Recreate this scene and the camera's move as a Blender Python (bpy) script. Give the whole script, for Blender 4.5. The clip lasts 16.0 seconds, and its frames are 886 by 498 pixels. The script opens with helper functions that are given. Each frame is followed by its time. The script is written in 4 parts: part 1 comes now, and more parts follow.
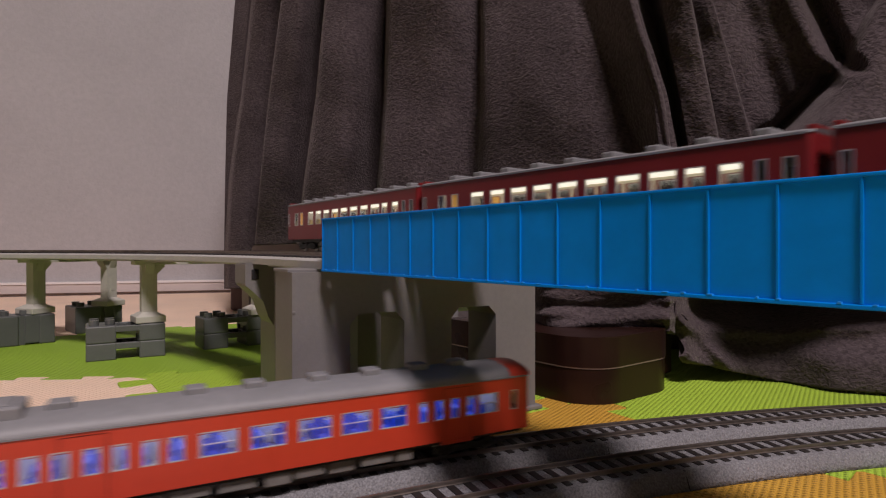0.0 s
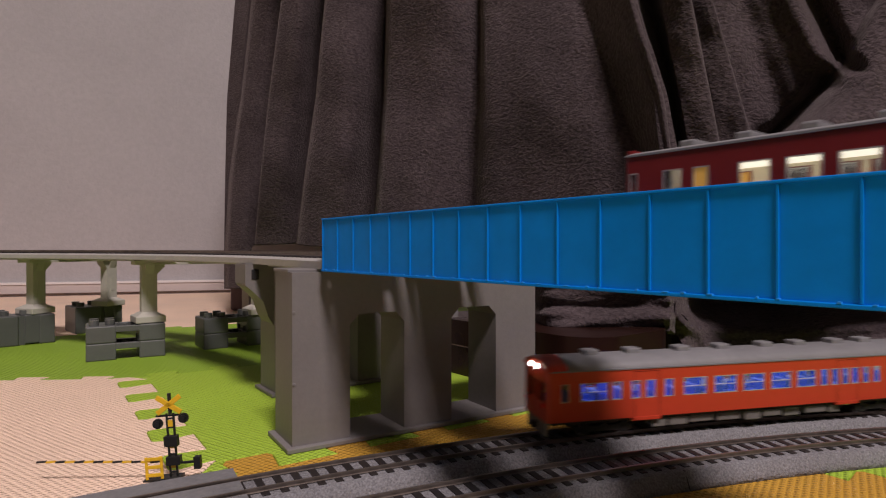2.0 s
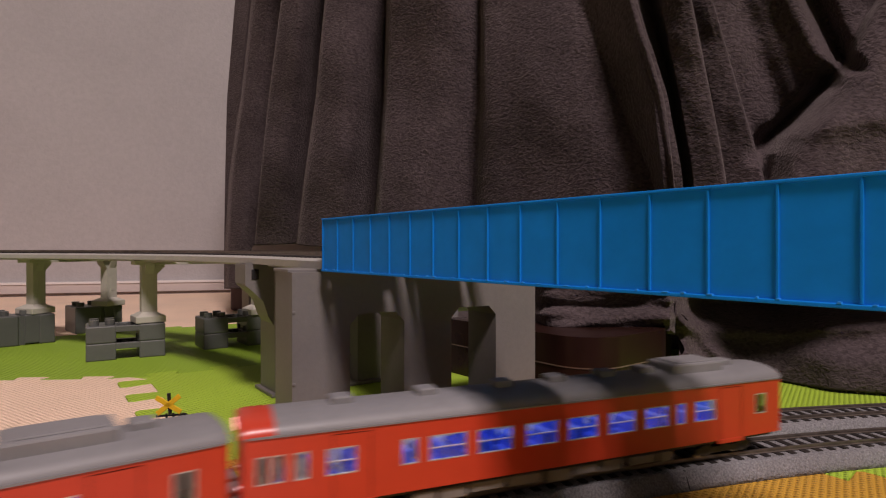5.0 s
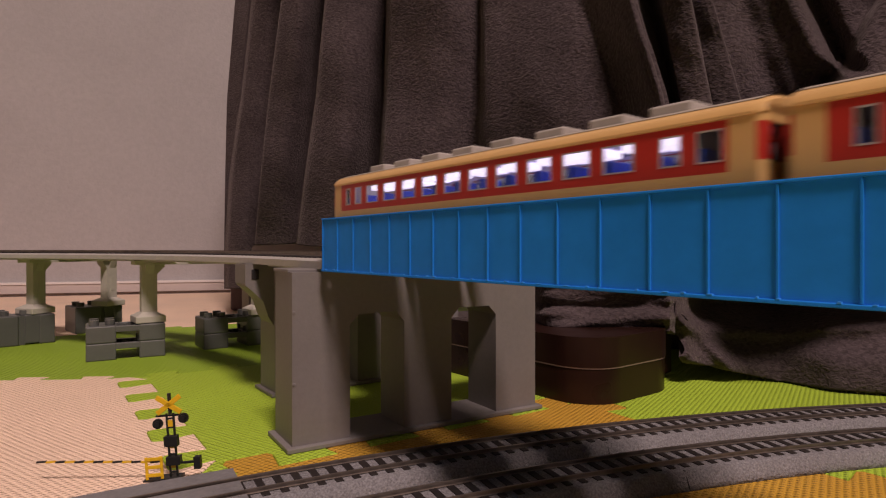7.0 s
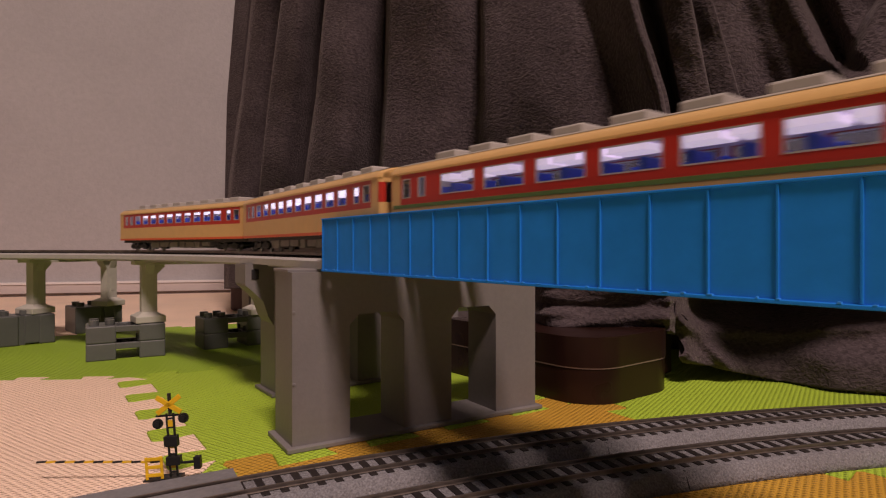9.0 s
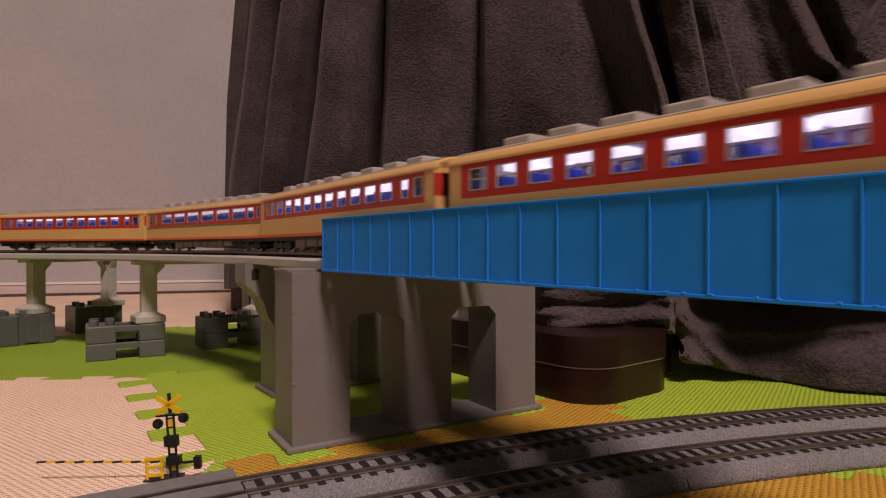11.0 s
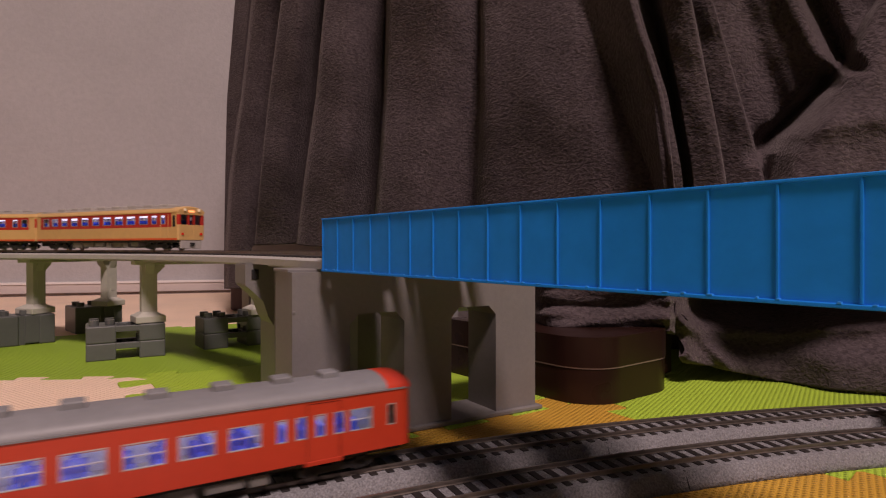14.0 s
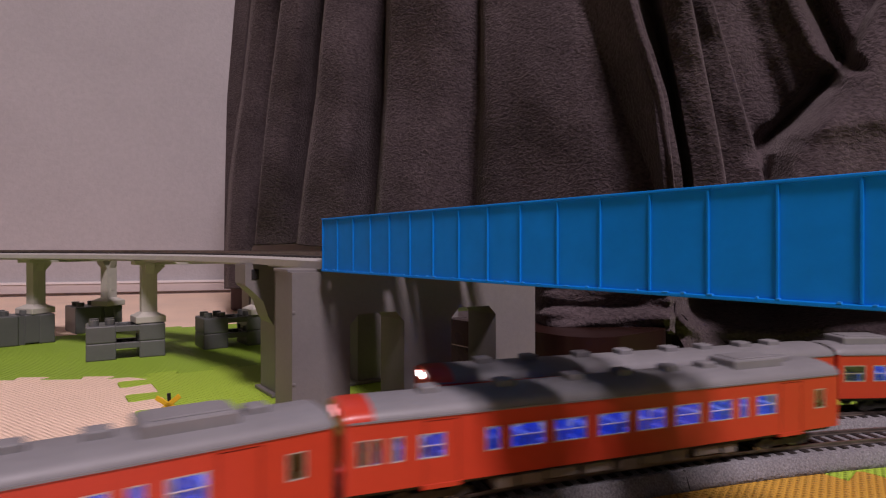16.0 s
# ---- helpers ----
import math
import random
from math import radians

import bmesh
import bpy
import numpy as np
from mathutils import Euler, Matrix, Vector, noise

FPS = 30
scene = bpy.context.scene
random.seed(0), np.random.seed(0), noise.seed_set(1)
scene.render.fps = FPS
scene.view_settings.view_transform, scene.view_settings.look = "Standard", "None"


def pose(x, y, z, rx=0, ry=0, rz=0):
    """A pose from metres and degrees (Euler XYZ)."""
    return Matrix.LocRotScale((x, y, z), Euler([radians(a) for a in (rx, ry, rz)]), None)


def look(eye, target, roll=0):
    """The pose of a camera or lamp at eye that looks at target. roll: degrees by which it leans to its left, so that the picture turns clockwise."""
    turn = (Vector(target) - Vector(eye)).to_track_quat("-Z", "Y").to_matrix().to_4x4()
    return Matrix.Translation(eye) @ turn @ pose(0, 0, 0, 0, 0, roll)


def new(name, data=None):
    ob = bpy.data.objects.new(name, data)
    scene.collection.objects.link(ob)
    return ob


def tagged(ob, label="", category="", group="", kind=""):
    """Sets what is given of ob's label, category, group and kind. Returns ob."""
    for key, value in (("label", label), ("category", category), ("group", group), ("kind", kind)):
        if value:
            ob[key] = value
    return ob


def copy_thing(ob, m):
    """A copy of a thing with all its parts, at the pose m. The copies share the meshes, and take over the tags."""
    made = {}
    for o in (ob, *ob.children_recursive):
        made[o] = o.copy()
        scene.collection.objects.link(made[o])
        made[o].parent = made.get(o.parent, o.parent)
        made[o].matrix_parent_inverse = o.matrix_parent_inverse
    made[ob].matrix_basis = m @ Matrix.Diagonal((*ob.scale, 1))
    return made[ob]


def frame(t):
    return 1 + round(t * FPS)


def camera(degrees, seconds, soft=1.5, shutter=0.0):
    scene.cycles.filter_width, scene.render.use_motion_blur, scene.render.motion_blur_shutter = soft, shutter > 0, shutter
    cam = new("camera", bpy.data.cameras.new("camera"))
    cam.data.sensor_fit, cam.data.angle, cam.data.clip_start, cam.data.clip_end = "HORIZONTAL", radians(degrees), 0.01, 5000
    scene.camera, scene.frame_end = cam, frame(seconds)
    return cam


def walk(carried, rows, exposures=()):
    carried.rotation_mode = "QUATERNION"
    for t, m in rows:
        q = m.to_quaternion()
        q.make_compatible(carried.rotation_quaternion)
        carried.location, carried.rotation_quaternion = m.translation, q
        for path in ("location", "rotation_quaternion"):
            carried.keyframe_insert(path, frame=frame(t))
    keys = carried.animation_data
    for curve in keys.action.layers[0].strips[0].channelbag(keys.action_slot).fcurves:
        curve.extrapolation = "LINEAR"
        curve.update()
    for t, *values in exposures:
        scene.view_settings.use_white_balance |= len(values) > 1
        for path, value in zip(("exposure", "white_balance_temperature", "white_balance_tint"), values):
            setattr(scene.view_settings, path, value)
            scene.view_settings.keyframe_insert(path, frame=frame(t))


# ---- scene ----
cam = camera(73.5, 16.0, 1.2, 0.4)
EYE = (0.0, 0.0, 0.068)
walk(cam, [(0.0, pose(*EYE, 89.84, 0, 0)), (16.0, pose(*EYE, 89.84, 0, 0))],
     [(0.0, 0.0, 6350, 10), (2.0, 0.0, 6450, 10), (4.2, 0.0, 6500, 10), (6.3, -0.10, 7350, 19), (9.2, -0.19, 7550, 21), (12.5, -0.12, 7450, 21), (14.0, -0.06, 7150, 21), (15.0, -0.04, 6750, 21), (16.0, -0.02, 6250, 21)])

# ---------------------------------------------------------------- light
world = bpy.data.worlds.new("night_room")
scene.world = world
world.use_nodes = True
world.node_tree.nodes["Background"].inputs[0].default_value = (1.0, 0.85, 0.75, 1)
world.node_tree.nodes["Background"].inputs[1].default_value = 0.005


def lamp(name, at, target, size, watts, colour):
    data = bpy.data.lights.new(name, "AREA")
    data.shape, data.size, data.energy, data.color = "DISK", size, watts, colour
    ob = new(name, data)
    ob.matrix_world = look(at, target)
    return ob


lamp("ceiling_lamp_light", (0.48, -1.18, 2.30), (0.48, -1.18, 0.0), 0.55, 87, (1.0, 0.87, 0.89))


# ---------------------------------------------------------------- materials
def mat(name, colour, rough=0.5, metal=0.0, grain=0.0, scale=300.0, bump=0.0, bump_scale=900.0, emit=0.0,
        stain=0.0, stain_scale=18.0, spec=0.5, coat=0.0, bump_dist=0.0004, sheen=0.0, vary=0.0):
    m = bpy.data.materials.new(name)
    m.use_nodes = True
    nt = m.node_tree
    b = nt.nodes["Principled BSDF"]
    b.inputs["Roughness"].default_value, b.inputs["Metallic"].default_value = rough, metal
    b.inputs["Specular IOR Level"].default_value = spec
    b.inputs["Coat Weight"].default_value = coat
    if sheen:
        b.inputs["Sheen Weight"].default_value, b.inputs["Sheen Roughness"].default_value = sheen, 0.4
        b.inputs["Sheen Tint"].default_value = (0.8, 0.68, 0.66, 1)
    rgb = nt.nodes.new("ShaderNodeRGB")
    rgb.outputs[0].default_value = (*colour, 1)
    out = rgb.outputs[0]
    tc = nt.nodes.new("ShaderNodeTexCoord")

    def noise_node(sc, detail=4):
        n = nt.nodes.new("ShaderNodeTexNoise")
        n.inputs["Scale"].default_value, n.inputs["Detail"].default_value = sc, detail
        nt.links.new(tc.outputs["Object"], n.inputs["Vector"])
        return n

    def scaled(out, fac, amount):
        r = nt.nodes.new("ShaderNodeMapRange")
        r.inputs["From Min"].default_value, r.inputs["From Max"].default_value = 0.25, 0.75
        r.inputs["To Min"].default_value, r.inputs["To Max"].default_value = 1 - amount, 1 + amount
        nt.links.new(fac, r.inputs["Value"])
        x = nt.nodes.new("ShaderNodeVectorMath")
        x.operation = "SCALE"
        nt.links.new(out, x.inputs[0])
        nt.links.new(r.outputs[0], x.inputs["Scale"])
        return x.outputs[0]
    if grain:
        out = scaled(out, noise_node(scale).outputs[0], grain)
    if stain:
        n = noise_node(stain_scale, 3)
        out = scaled(out, n.outputs[0], stain)
        rr = nt.nodes.new("ShaderNodeMapRange")
        rr.inputs["To Min"].default_value, rr.inputs["To Max"].default_value = max(rough - 0.12, 0.02), min(rough + 0.12, 1)
        nt.links.new(n.outputs[0], rr.inputs["Value"])
        nt.links.new(rr.outputs[0], b.inputs["Roughness"])
    if vary:
        oi = nt.nodes.new("ShaderNodeObjectInfo")
        out = scaled(out, oi.outputs["Random"], vary)
    nt.links.new(out, b.inputs["Base Color"])
    if bump:
        n = noise_node(bump_scale, 5)
        k = nt.nodes.new("ShaderNodeBump")
        k.inputs["Strength"].default_value, k.inputs["Distance"].default_value = bump, bump_dist
        nt.links.new(n.outputs[0], k.inputs["Height"])
        nt.links.new(k.outputs[0], b.inputs["Normal"])
    if emit:
        b.inputs["Emission Color"].default_value = (*colour, 1)
        b.inputs["Emission Strength"].default_value = emit
    return m


def foam(name, colour):
    """EVA foam with a fine pressed waffle grain."""
    m = mat(name, colour, 0.62, 0, 0.05, 700, 0, stain=0.07, stain_scale=14, spec=0.35)
    nt = m.node_tree
    tc = nt.nodes.new("ShaderNodeTexCoord")
    hs = []
    for ang in (34, 124):
        mp = nt.nodes.new("ShaderNodeMapping")
        mp.inputs["Rotation"].default_value = (0, 0, radians(ang))
        nt.links.new(tc.outputs["Object"], mp.inputs["Vector"])
        w = nt.nodes.new("ShaderNodeTexWave")
        w.inputs["Scale"].default_value, w.inputs["Distortion"].default_value = 165.0, 0.5
        w.inputs["Detail Scale"].default_value = 30
        nt.links.new(mp.outputs[0], w.inputs["Vector"])
        hs.append(w.outputs["Fac"])
    mul = nt.nodes.new("ShaderNodeMath")
    mul.operation = "MULTIPLY"
    nt.links.new(hs[0], mul.inputs[0])
    nt.links.new(hs[1], mul.inputs[1])
    k = nt.nodes.new("ShaderNodeBump")
    k.inputs["Strength"].default_value, k.inputs["Distance"].default_value = 0.9, 0.0009
    nt.links.new(mul.outputs[0], k.inputs["Height"])
    nt.links.new(k.outputs[0], nt.nodes["Principled BSDF"].inputs["Normal"])
    return m


def glass(name, tint=(0.9, 0.93, 0.95)):
    m = bpy.data.materials.new(name)
    m.use_nodes = True
    nt = m.node_tree
    nt.nodes.remove(nt.nodes["Principled BSDF"])
    t, g, mx = nt.nodes.new("ShaderNodeBsdfTransparent"), nt.nodes.new("ShaderNodeBsdfGlossy"), nt.nodes.new("ShaderNodeMixShader")
    t.inputs[0].default_value = (*tint, 1)
    g.inputs["Roughness"].default_value = 0.06
    mx.inputs[0].default_value = 0.07
    nt.links.new(t.outputs[0], mx.inputs[1])
    nt.links.new(g.outputs[0], mx.inputs[2])
    nt.links.new(mx.outputs[0], nt.nodes["Material Output"].inputs["Surface"])
    return m


M_WALL = mat("wallpaper", (0.44, 0.415, 0.415), 0.85, 0, 0.05, 160, 0.5, 330, stain=0.05, stain_scale=9, spec=0.2, bump_dist=0.0008)
# for the unseen walls: dark so that little light bounces back
M_DARKWALL = mat("dark_unseen_wall", (0.09, 0.075, 0.07), 0.9, 0, 0.1, 60)
M_TRIM = mat("baseboard_paint", (0.60, 0.52, 0.49), 0.5, 0, 0.03, 60, stain=0.05)
M_CEIL = mat("ceiling_paper", (0.70, 0.68, 0.66), 0.9, 0, 0.04, 80)
# assumed floor out of view beyond the mats, dark to limit bounce
M_SUB = mat("dark_unseen_floor", (0.17, 0.11, 0.065), 0.4, 0, 0.2, 30)
M_GREEN = foam("green_foam", (0.37, 0.545, 0.045))
M_GREEN2 = foam("leaf_green_foam", (0.28, 0.445, 0.035))
M_PEACH = foam("peach_foam", (0.95, 0.70, 0.52))
M_ORANGE = foam("orange_foam", (0.55, 0.30, 0.037))
M_BLUE = mat("blue_plastic", (0.001, 0.215, 0.70), 0.5, 0, 0.06, 220, 0.12, 500, stain=0.08, stain_scale=40, spec=0.12)
# girder blue made paler, reflections on the moulding flash put into the colour
M_FLASH = mat("glint_blue_plastic", (0.02, 0.29, 0.76), 0.35, 0, 0.1, 300)
M_CONC = mat("viaduct_plastic", (0.40, 0.385, 0.36), 0.6, 0, 0.05, 400, 0.15, 900, stain=0.06, stain_scale=35)
M_PIER = mat("pier_plastic", (0.47, 0.45, 0.39), 0.5, 0, 0.04, 400, 0.1, 900, stain=0.05, stain_scale=35)
M_ARCH = mat("grey_arch_plastic", (0.19, 0.175, 0.168), 0.55, 0, 0.05, 500, 0.15, 1100, stain=0.08, stain_scale=45)
M_BRICK = mat("dark_grey_brick_plastic", (0.10, 0.105, 0.10), 0.35, 0, 0.05, 300, stain=0.08, stain_scale=40, vary=0.12)
M_BALLAST = mat("ballast_plastic", (0.188, 0.181, 0.185), 0.85, 0, 0.45, 1700, 0.9, 1300, stain=0.10, stain_scale=60, bump_dist=0.0007)
M_SLEEPER = mat("sleeper_plastic", (0.014, 0.010, 0.009), 0.6, 0, 0.2, 900, vary=0.2)
M_RAIL = mat("rail_metal", (0.24, 0.20, 0.17), 0.36, 0.75, 0.25, 150)
M_ROAD = mat("crossing_road_plastic", (0.17, 0.165, 0.165), 0.7, 0, 0.15, 900, 0.3, 900, stain=0.12, stain_scale=60)
M_YELLOW = mat("yellow_plastic", (0.80, 0.48, 0.02), 0.4, 0, 0.06, 500)
M_BLACK = mat("black_plastic", (0.012, 0.012, 0.012), 0.4, 0, 0.1, 500)
M_CASE = mat("brown_glossy_plastic", (0.022, 0.009, 0.007), 0.3, 0, 0.12, 120, 0.05, 300, stain=0.12, stain_scale=25, spec=0.25)
M_RED = mat("vermilion_paint", (0.51, 0.044, 0.019), 0.36, 0, 0.04, 300, stain=0.04, stain_scale=60)
M_ROOF = mat("grey_roof_paint", (0.20, 0.195, 0.20), 0.55, 0, 0.06, 500, stain=0.08, stain_scale=60)
M_CREAM = mat("cream_paint", (0.64, 0.385, 0.15), 0.36, 0, 0.04, 300, stain=0.04, stain_scale=60)
M_SEAM = mat("dark_red_seam_paint", (0.20, 0.018, 0.010), 0.5)
M_BAND = mat("red_band_paint", (0.46, 0.03, 0.02), 0.36, 0, 0.04, 300, stain=0.04, stain_scale=60)
M_SILL = mat("orange_sill_paint", (0.66, 0.10, 0.03), 0.4, 0, 0.04, 300)
M_STRIPE = mat("green_stripe_paint", (0.11, 0.18, 0.05), 0.4, 0, 0.04, 300)
M_MAROON = mat("maroon_paint", (0.20, 0.014, 0.016), 0.36, 0, 0.05, 300, stain=0.05, stain_scale=60)
M_UNDER = mat("underframe_plastic", (0.17, 0.155, 0.14), 0.6, 0, 0.15, 400)
M_BOGIE = mat("bogie_plastic", (0.018, 0.016, 0.016), 0.55, 0, 0.15, 400)
M_STEEL = mat("steel_tyre", (0.4, 0.38, 0.36), 0.3, 0.9)
M_FRAME = mat("aluminium_frame", (0.55, 0.52, 0.50), 0.4, 0.5)
M_GLASS = glass("window_glass")
M_SEATBLUE = mat("blue_seat_plastic", (0.02, 0.10, 0.75), 0.4, 0, 0.05, 300)
M_SEATPALE = mat("pale_seat_plastic", (0.55, 0.42, 0.22), 0.5, 0, 0.05, 300)
M_INNER = mat("interior_plastic", (0.55, 0.52, 0.50), 0.6, 0, 0.05, 300)
M_INNERW = mat("white_cabin_plastic", (0.75, 0.75, 0.78), 0.6, 0, 0.03, 300)
M_WARMCABIN = mat("pale_cream_cabin_plastic", (0.78, 0.72, 0.60), 0.6, 0, 0.03, 300)
M_LILAC = mat("lilac_cabin_plastic", (0.70, 0.60, 0.74), 0.5, 0, 0.03, 300)
M_LEDBLUE = mat("cool_light_strip", (0.86, 0.80, 1.0), emit=1.6)
M_LEDSOFT = mat("soft_light_strip", (0.92, 0.80, 1.0), emit=0.75)
M_LEDWARM = mat("warm_light_strip", (1.0, 0.88, 0.70), emit=1.3)
M_LEDLOW = mat("dim_light_strip", (0.78, 0.80, 1.0), emit=1.9)
M_HEAD = mat("lit_headlight", (1.0, 0.93, 0.86), emit=14.0)
M_HEADDIM = mat("faint_pink_headlight", (1.0, 0.42, 0.40), emit=1.3)
M_AMBER = mat("amber_lit_pane", (0.75, 0.40, 0.08), 0.4, emit=0.2)
M_SIGN = mat("lit_sign", (1.0, 0.34, 0.12), emit=1.6)
M_FOREHEAD = mat("warm_headlight_lens", (1.0, 0.82, 0.55), 0.15, emit=0.08)
M_CREAMROOF = mat("beige_grey_roof_paint", (0.36, 0.31, 0.25), 0.55, 0, 0.06, 400, stain=0.08, stain_scale=60)
M_TAIL = mat("red_lamp_lens", (0.7, 0.03, 0.02), 0.2)
M_MAUVE = mat("mauve_plastic", (0.10, 0.055, 0.06), 0.5, 0, 0.08, 200, stain=0.1)
# case brown lightened to paint the highlight along the rim
M_RIM = mat("rim_glint_brown", (0.22, 0.15, 0.13), 0.35, 0, 0.1, 200)
M_CAP = mat("white_trim_paint", (0.80, 0.75, 0.73), 0.5, 0, 0.03, 60)
M_AC = mat("roof_unit_grey", (0.42, 0.38, 0.35), 0.55, 0, 0.06, 400, stain=0.06, stain_scale=60)


def fleece():
    m = mat("grey_brown_fleece", (0.105, 0.078, 0.080), 0.95, 0, 0.0, 100, 0, spec=0.1, sheen=0.2)
    nt = m.node_tree
    b = nt.nodes["Principled BSDF"]
    tc = nt.nodes.new("ShaderNodeTexCoord")
    mp = nt.nodes.new("ShaderNodeMapping")
    mp.inputs["Scale"].default_value = (1.0, 1.0, 1.5)
    nt.links.new(tc.outputs["Object"], mp.inputs["Vector"])
    tuft = nt.nodes.new("ShaderNodeTexNoise")
    tuft.inputs["Scale"].default_value, tuft.inputs["Detail"].default_value = 460.0, 3.0
    tuft.inputs["Distortion"].default_value = 0.5
    nt.links.new(mp.outputs[0], tuft.inputs["Vector"])
    patch = nt.nodes.new("ShaderNodeTexNoise")
    patch.inputs["Scale"].default_value, patch.inputs["Detail"].default_value = 26.0, 3.0
    nt.links.new(tc.outputs["Object"], patch.inputs["Vector"])
    ramp = nt.nodes.new("ShaderNodeValToRGB")
    ramp.color_ramp.elements[0].position, ramp.color_ramp.elements[1].position = 0.32, 0.70
    ramp.color_ramp.elements[0].color, ramp.color_ramp.elements[1].color = (0.041, 0.031, 0.0325, 1), (0.087, 0.067, 0.070, 1)
    nt.links.new(tuft.outputs[0], ramp.inputs[0])
    mix = nt.nodes.new("ShaderNodeMapRange")
    mix.inputs["From Min"].default_value, mix.inputs["From Max"].default_value = 0.3, 0.7
    mix.inputs["To Min"].default_value, mix.inputs["To Max"].default_value = 0.8, 1.2
    nt.links.new(patch.outputs[0], mix.inputs["Value"])
    sc = nt.nodes.new("ShaderNodeVectorMath")
    sc.operation = "SCALE"
    nt.links.new(ramp.outputs[0], sc.inputs[0])
    nt.links.new(mix.outputs[0], sc.inputs["Scale"])
    nt.links.new(sc.outputs[0], b.inputs["Base Color"])
    k = nt.nodes.new("ShaderNodeBump")
    k.inputs["Strength"].default_value, k.inputs["Distance"].default_value = 0.9, 0.0014
    nt.links.new(tuft.outputs[0], k.inputs["Height"])
    nt.links.new(k.outputs[0], b.inputs["Normal"])
    return m


M_FLEECE = fleece()

# ---------------------------------------------------------------- mesh helpers (lengths in millimetres)
MM = 0.001


def box(bm, x0, x1, y0, y1, z0, z1, bevel=0.0):
    r = bmesh.ops.create_cube(bm, size=1.0)
    for v in r["verts"]:
        v.co = Vector((x0 + (v.co.x + 0.5) * (x1 - x0), y0 + (v.co.y + 0.5) * (y1 - y0), z0 + (v.co.z + 0.5) * (z1 - z0))) * MM
    if bevel:
        es = list({e for v in r["verts"] for e in v.link_edges})
        bmesh.ops.bevel(bm, geom=es, offset=bevel * MM, segments=2, affect="EDGES", profile=0.5)
    return bm


def cyl(bm, x, y, z, r, length, axis="z", seg=16, r2=None):
    turn = {"z": Matrix.Identity(4), "x": pose(0, 0, 0, 0, 90, 0), "y": pose(0, 0, 0, 90, 0, 0)}[axis]
    bmesh.ops.create_cone(bm, cap_ends=True, segments=seg, radius1=r * MM, radius2=(r if r2 is None else r2) * MM, depth=length * MM,
                          matrix=Matrix.Translation((x * MM, y * MM, z * MM)) @ turn)
    return bm


def prism(bm, poly, z0, z1, plane="xy"):
    """A prism over a polygon. plane xz: the polygon stands upright and z0, z1 are along y; yz: along x."""
    put = {"xy": lambda a, b, c: (a, b, c), "xz": lambda a, b, c: (a, c, b), "yz": lambda a, b, c: (c, a, b)}[plane]
    lo = [bm.verts.new(Vector(put(a, b, z0)) * MM) for a, b in poly]
    hi = [bm.verts.new(Vector(put(a, b, z1)) * MM) for a, b in poly]
    n = len(poly)
    bm.faces.new(lo), bm.faces.new(hi)
    for i in range(n):
        bm.faces.new((lo[i], lo[(i + 1) % n], hi[(i + 1) % n], hi[i]))
    return bm


def part(name, bm, material, parent=None, label="", smooth=False):
    bmesh.ops.recalc_face_normals(bm, faces=bm.faces)
    me = bpy.data.meshes.new(name)
    bm.to_mesh(me)
    bm.free()
    me.materials.append(material)
    if smooth:
        for p in me.polygons:
            p.use_smooth = True
    ob = new(name, me)
    if parent:
        ob.parent = parent
    return tagged(ob, label)


def B():
    return bmesh.new()


def thing(name, label, category, group="", kind=""):
    return tagged(new(name), label, category, group, kind)


# ---------------------------------------------------------------- track geometry in plan (mm)
LOOP = (258.0, -406.0)
R_FAR, R_NEAR = 640.5, 613.0
U = Vector((-0.6107, 0.7919))
N = Vector((0.7919, 0.6107))
P0 = Vector((-29.4, 205.5))
BEND, R_UP = 60.0, 381.0
KINK = radians(4.0)                                  # the viaduct leaves the girders at a slight angle
U2 = Vector((U.x * math.cos(KINK) + U.y * math.sin(KINK), U.y * math.cos(KINK) - U.x * math.sin(KINK)))
N2 = Vector((U2.y, -U2.x))


def loop_point(s, r, off=0.0):
    a = s / r
    return Vector((LOOP[0] + (r + off) * math.sin(a), LOOP[1] + (r + off) * math.cos(a))), -a


def upper_point(s, off=0.0):
    """Along the viaduct; s grows away from the girder bridge."""
    if s <= 0:
        return P0 + s * U + off * N, math.atan2(-U.y, -U.x)
    if s <= BEND:
        k = min(1.0, s / 12.0)
        return P0 + s * U2 + off * (N + (N2 - N) * k), math.atan2(-U2.y, -U2.x)
    a = (s - BEND) / R_UP
    m = N2 * math.cos(a) + U2 * math.sin(a)
    return P0 + BEND * U2 - R_UP * N2 + (R_UP + off) * m, math.atan2(-U2.y, -U2.x) + a


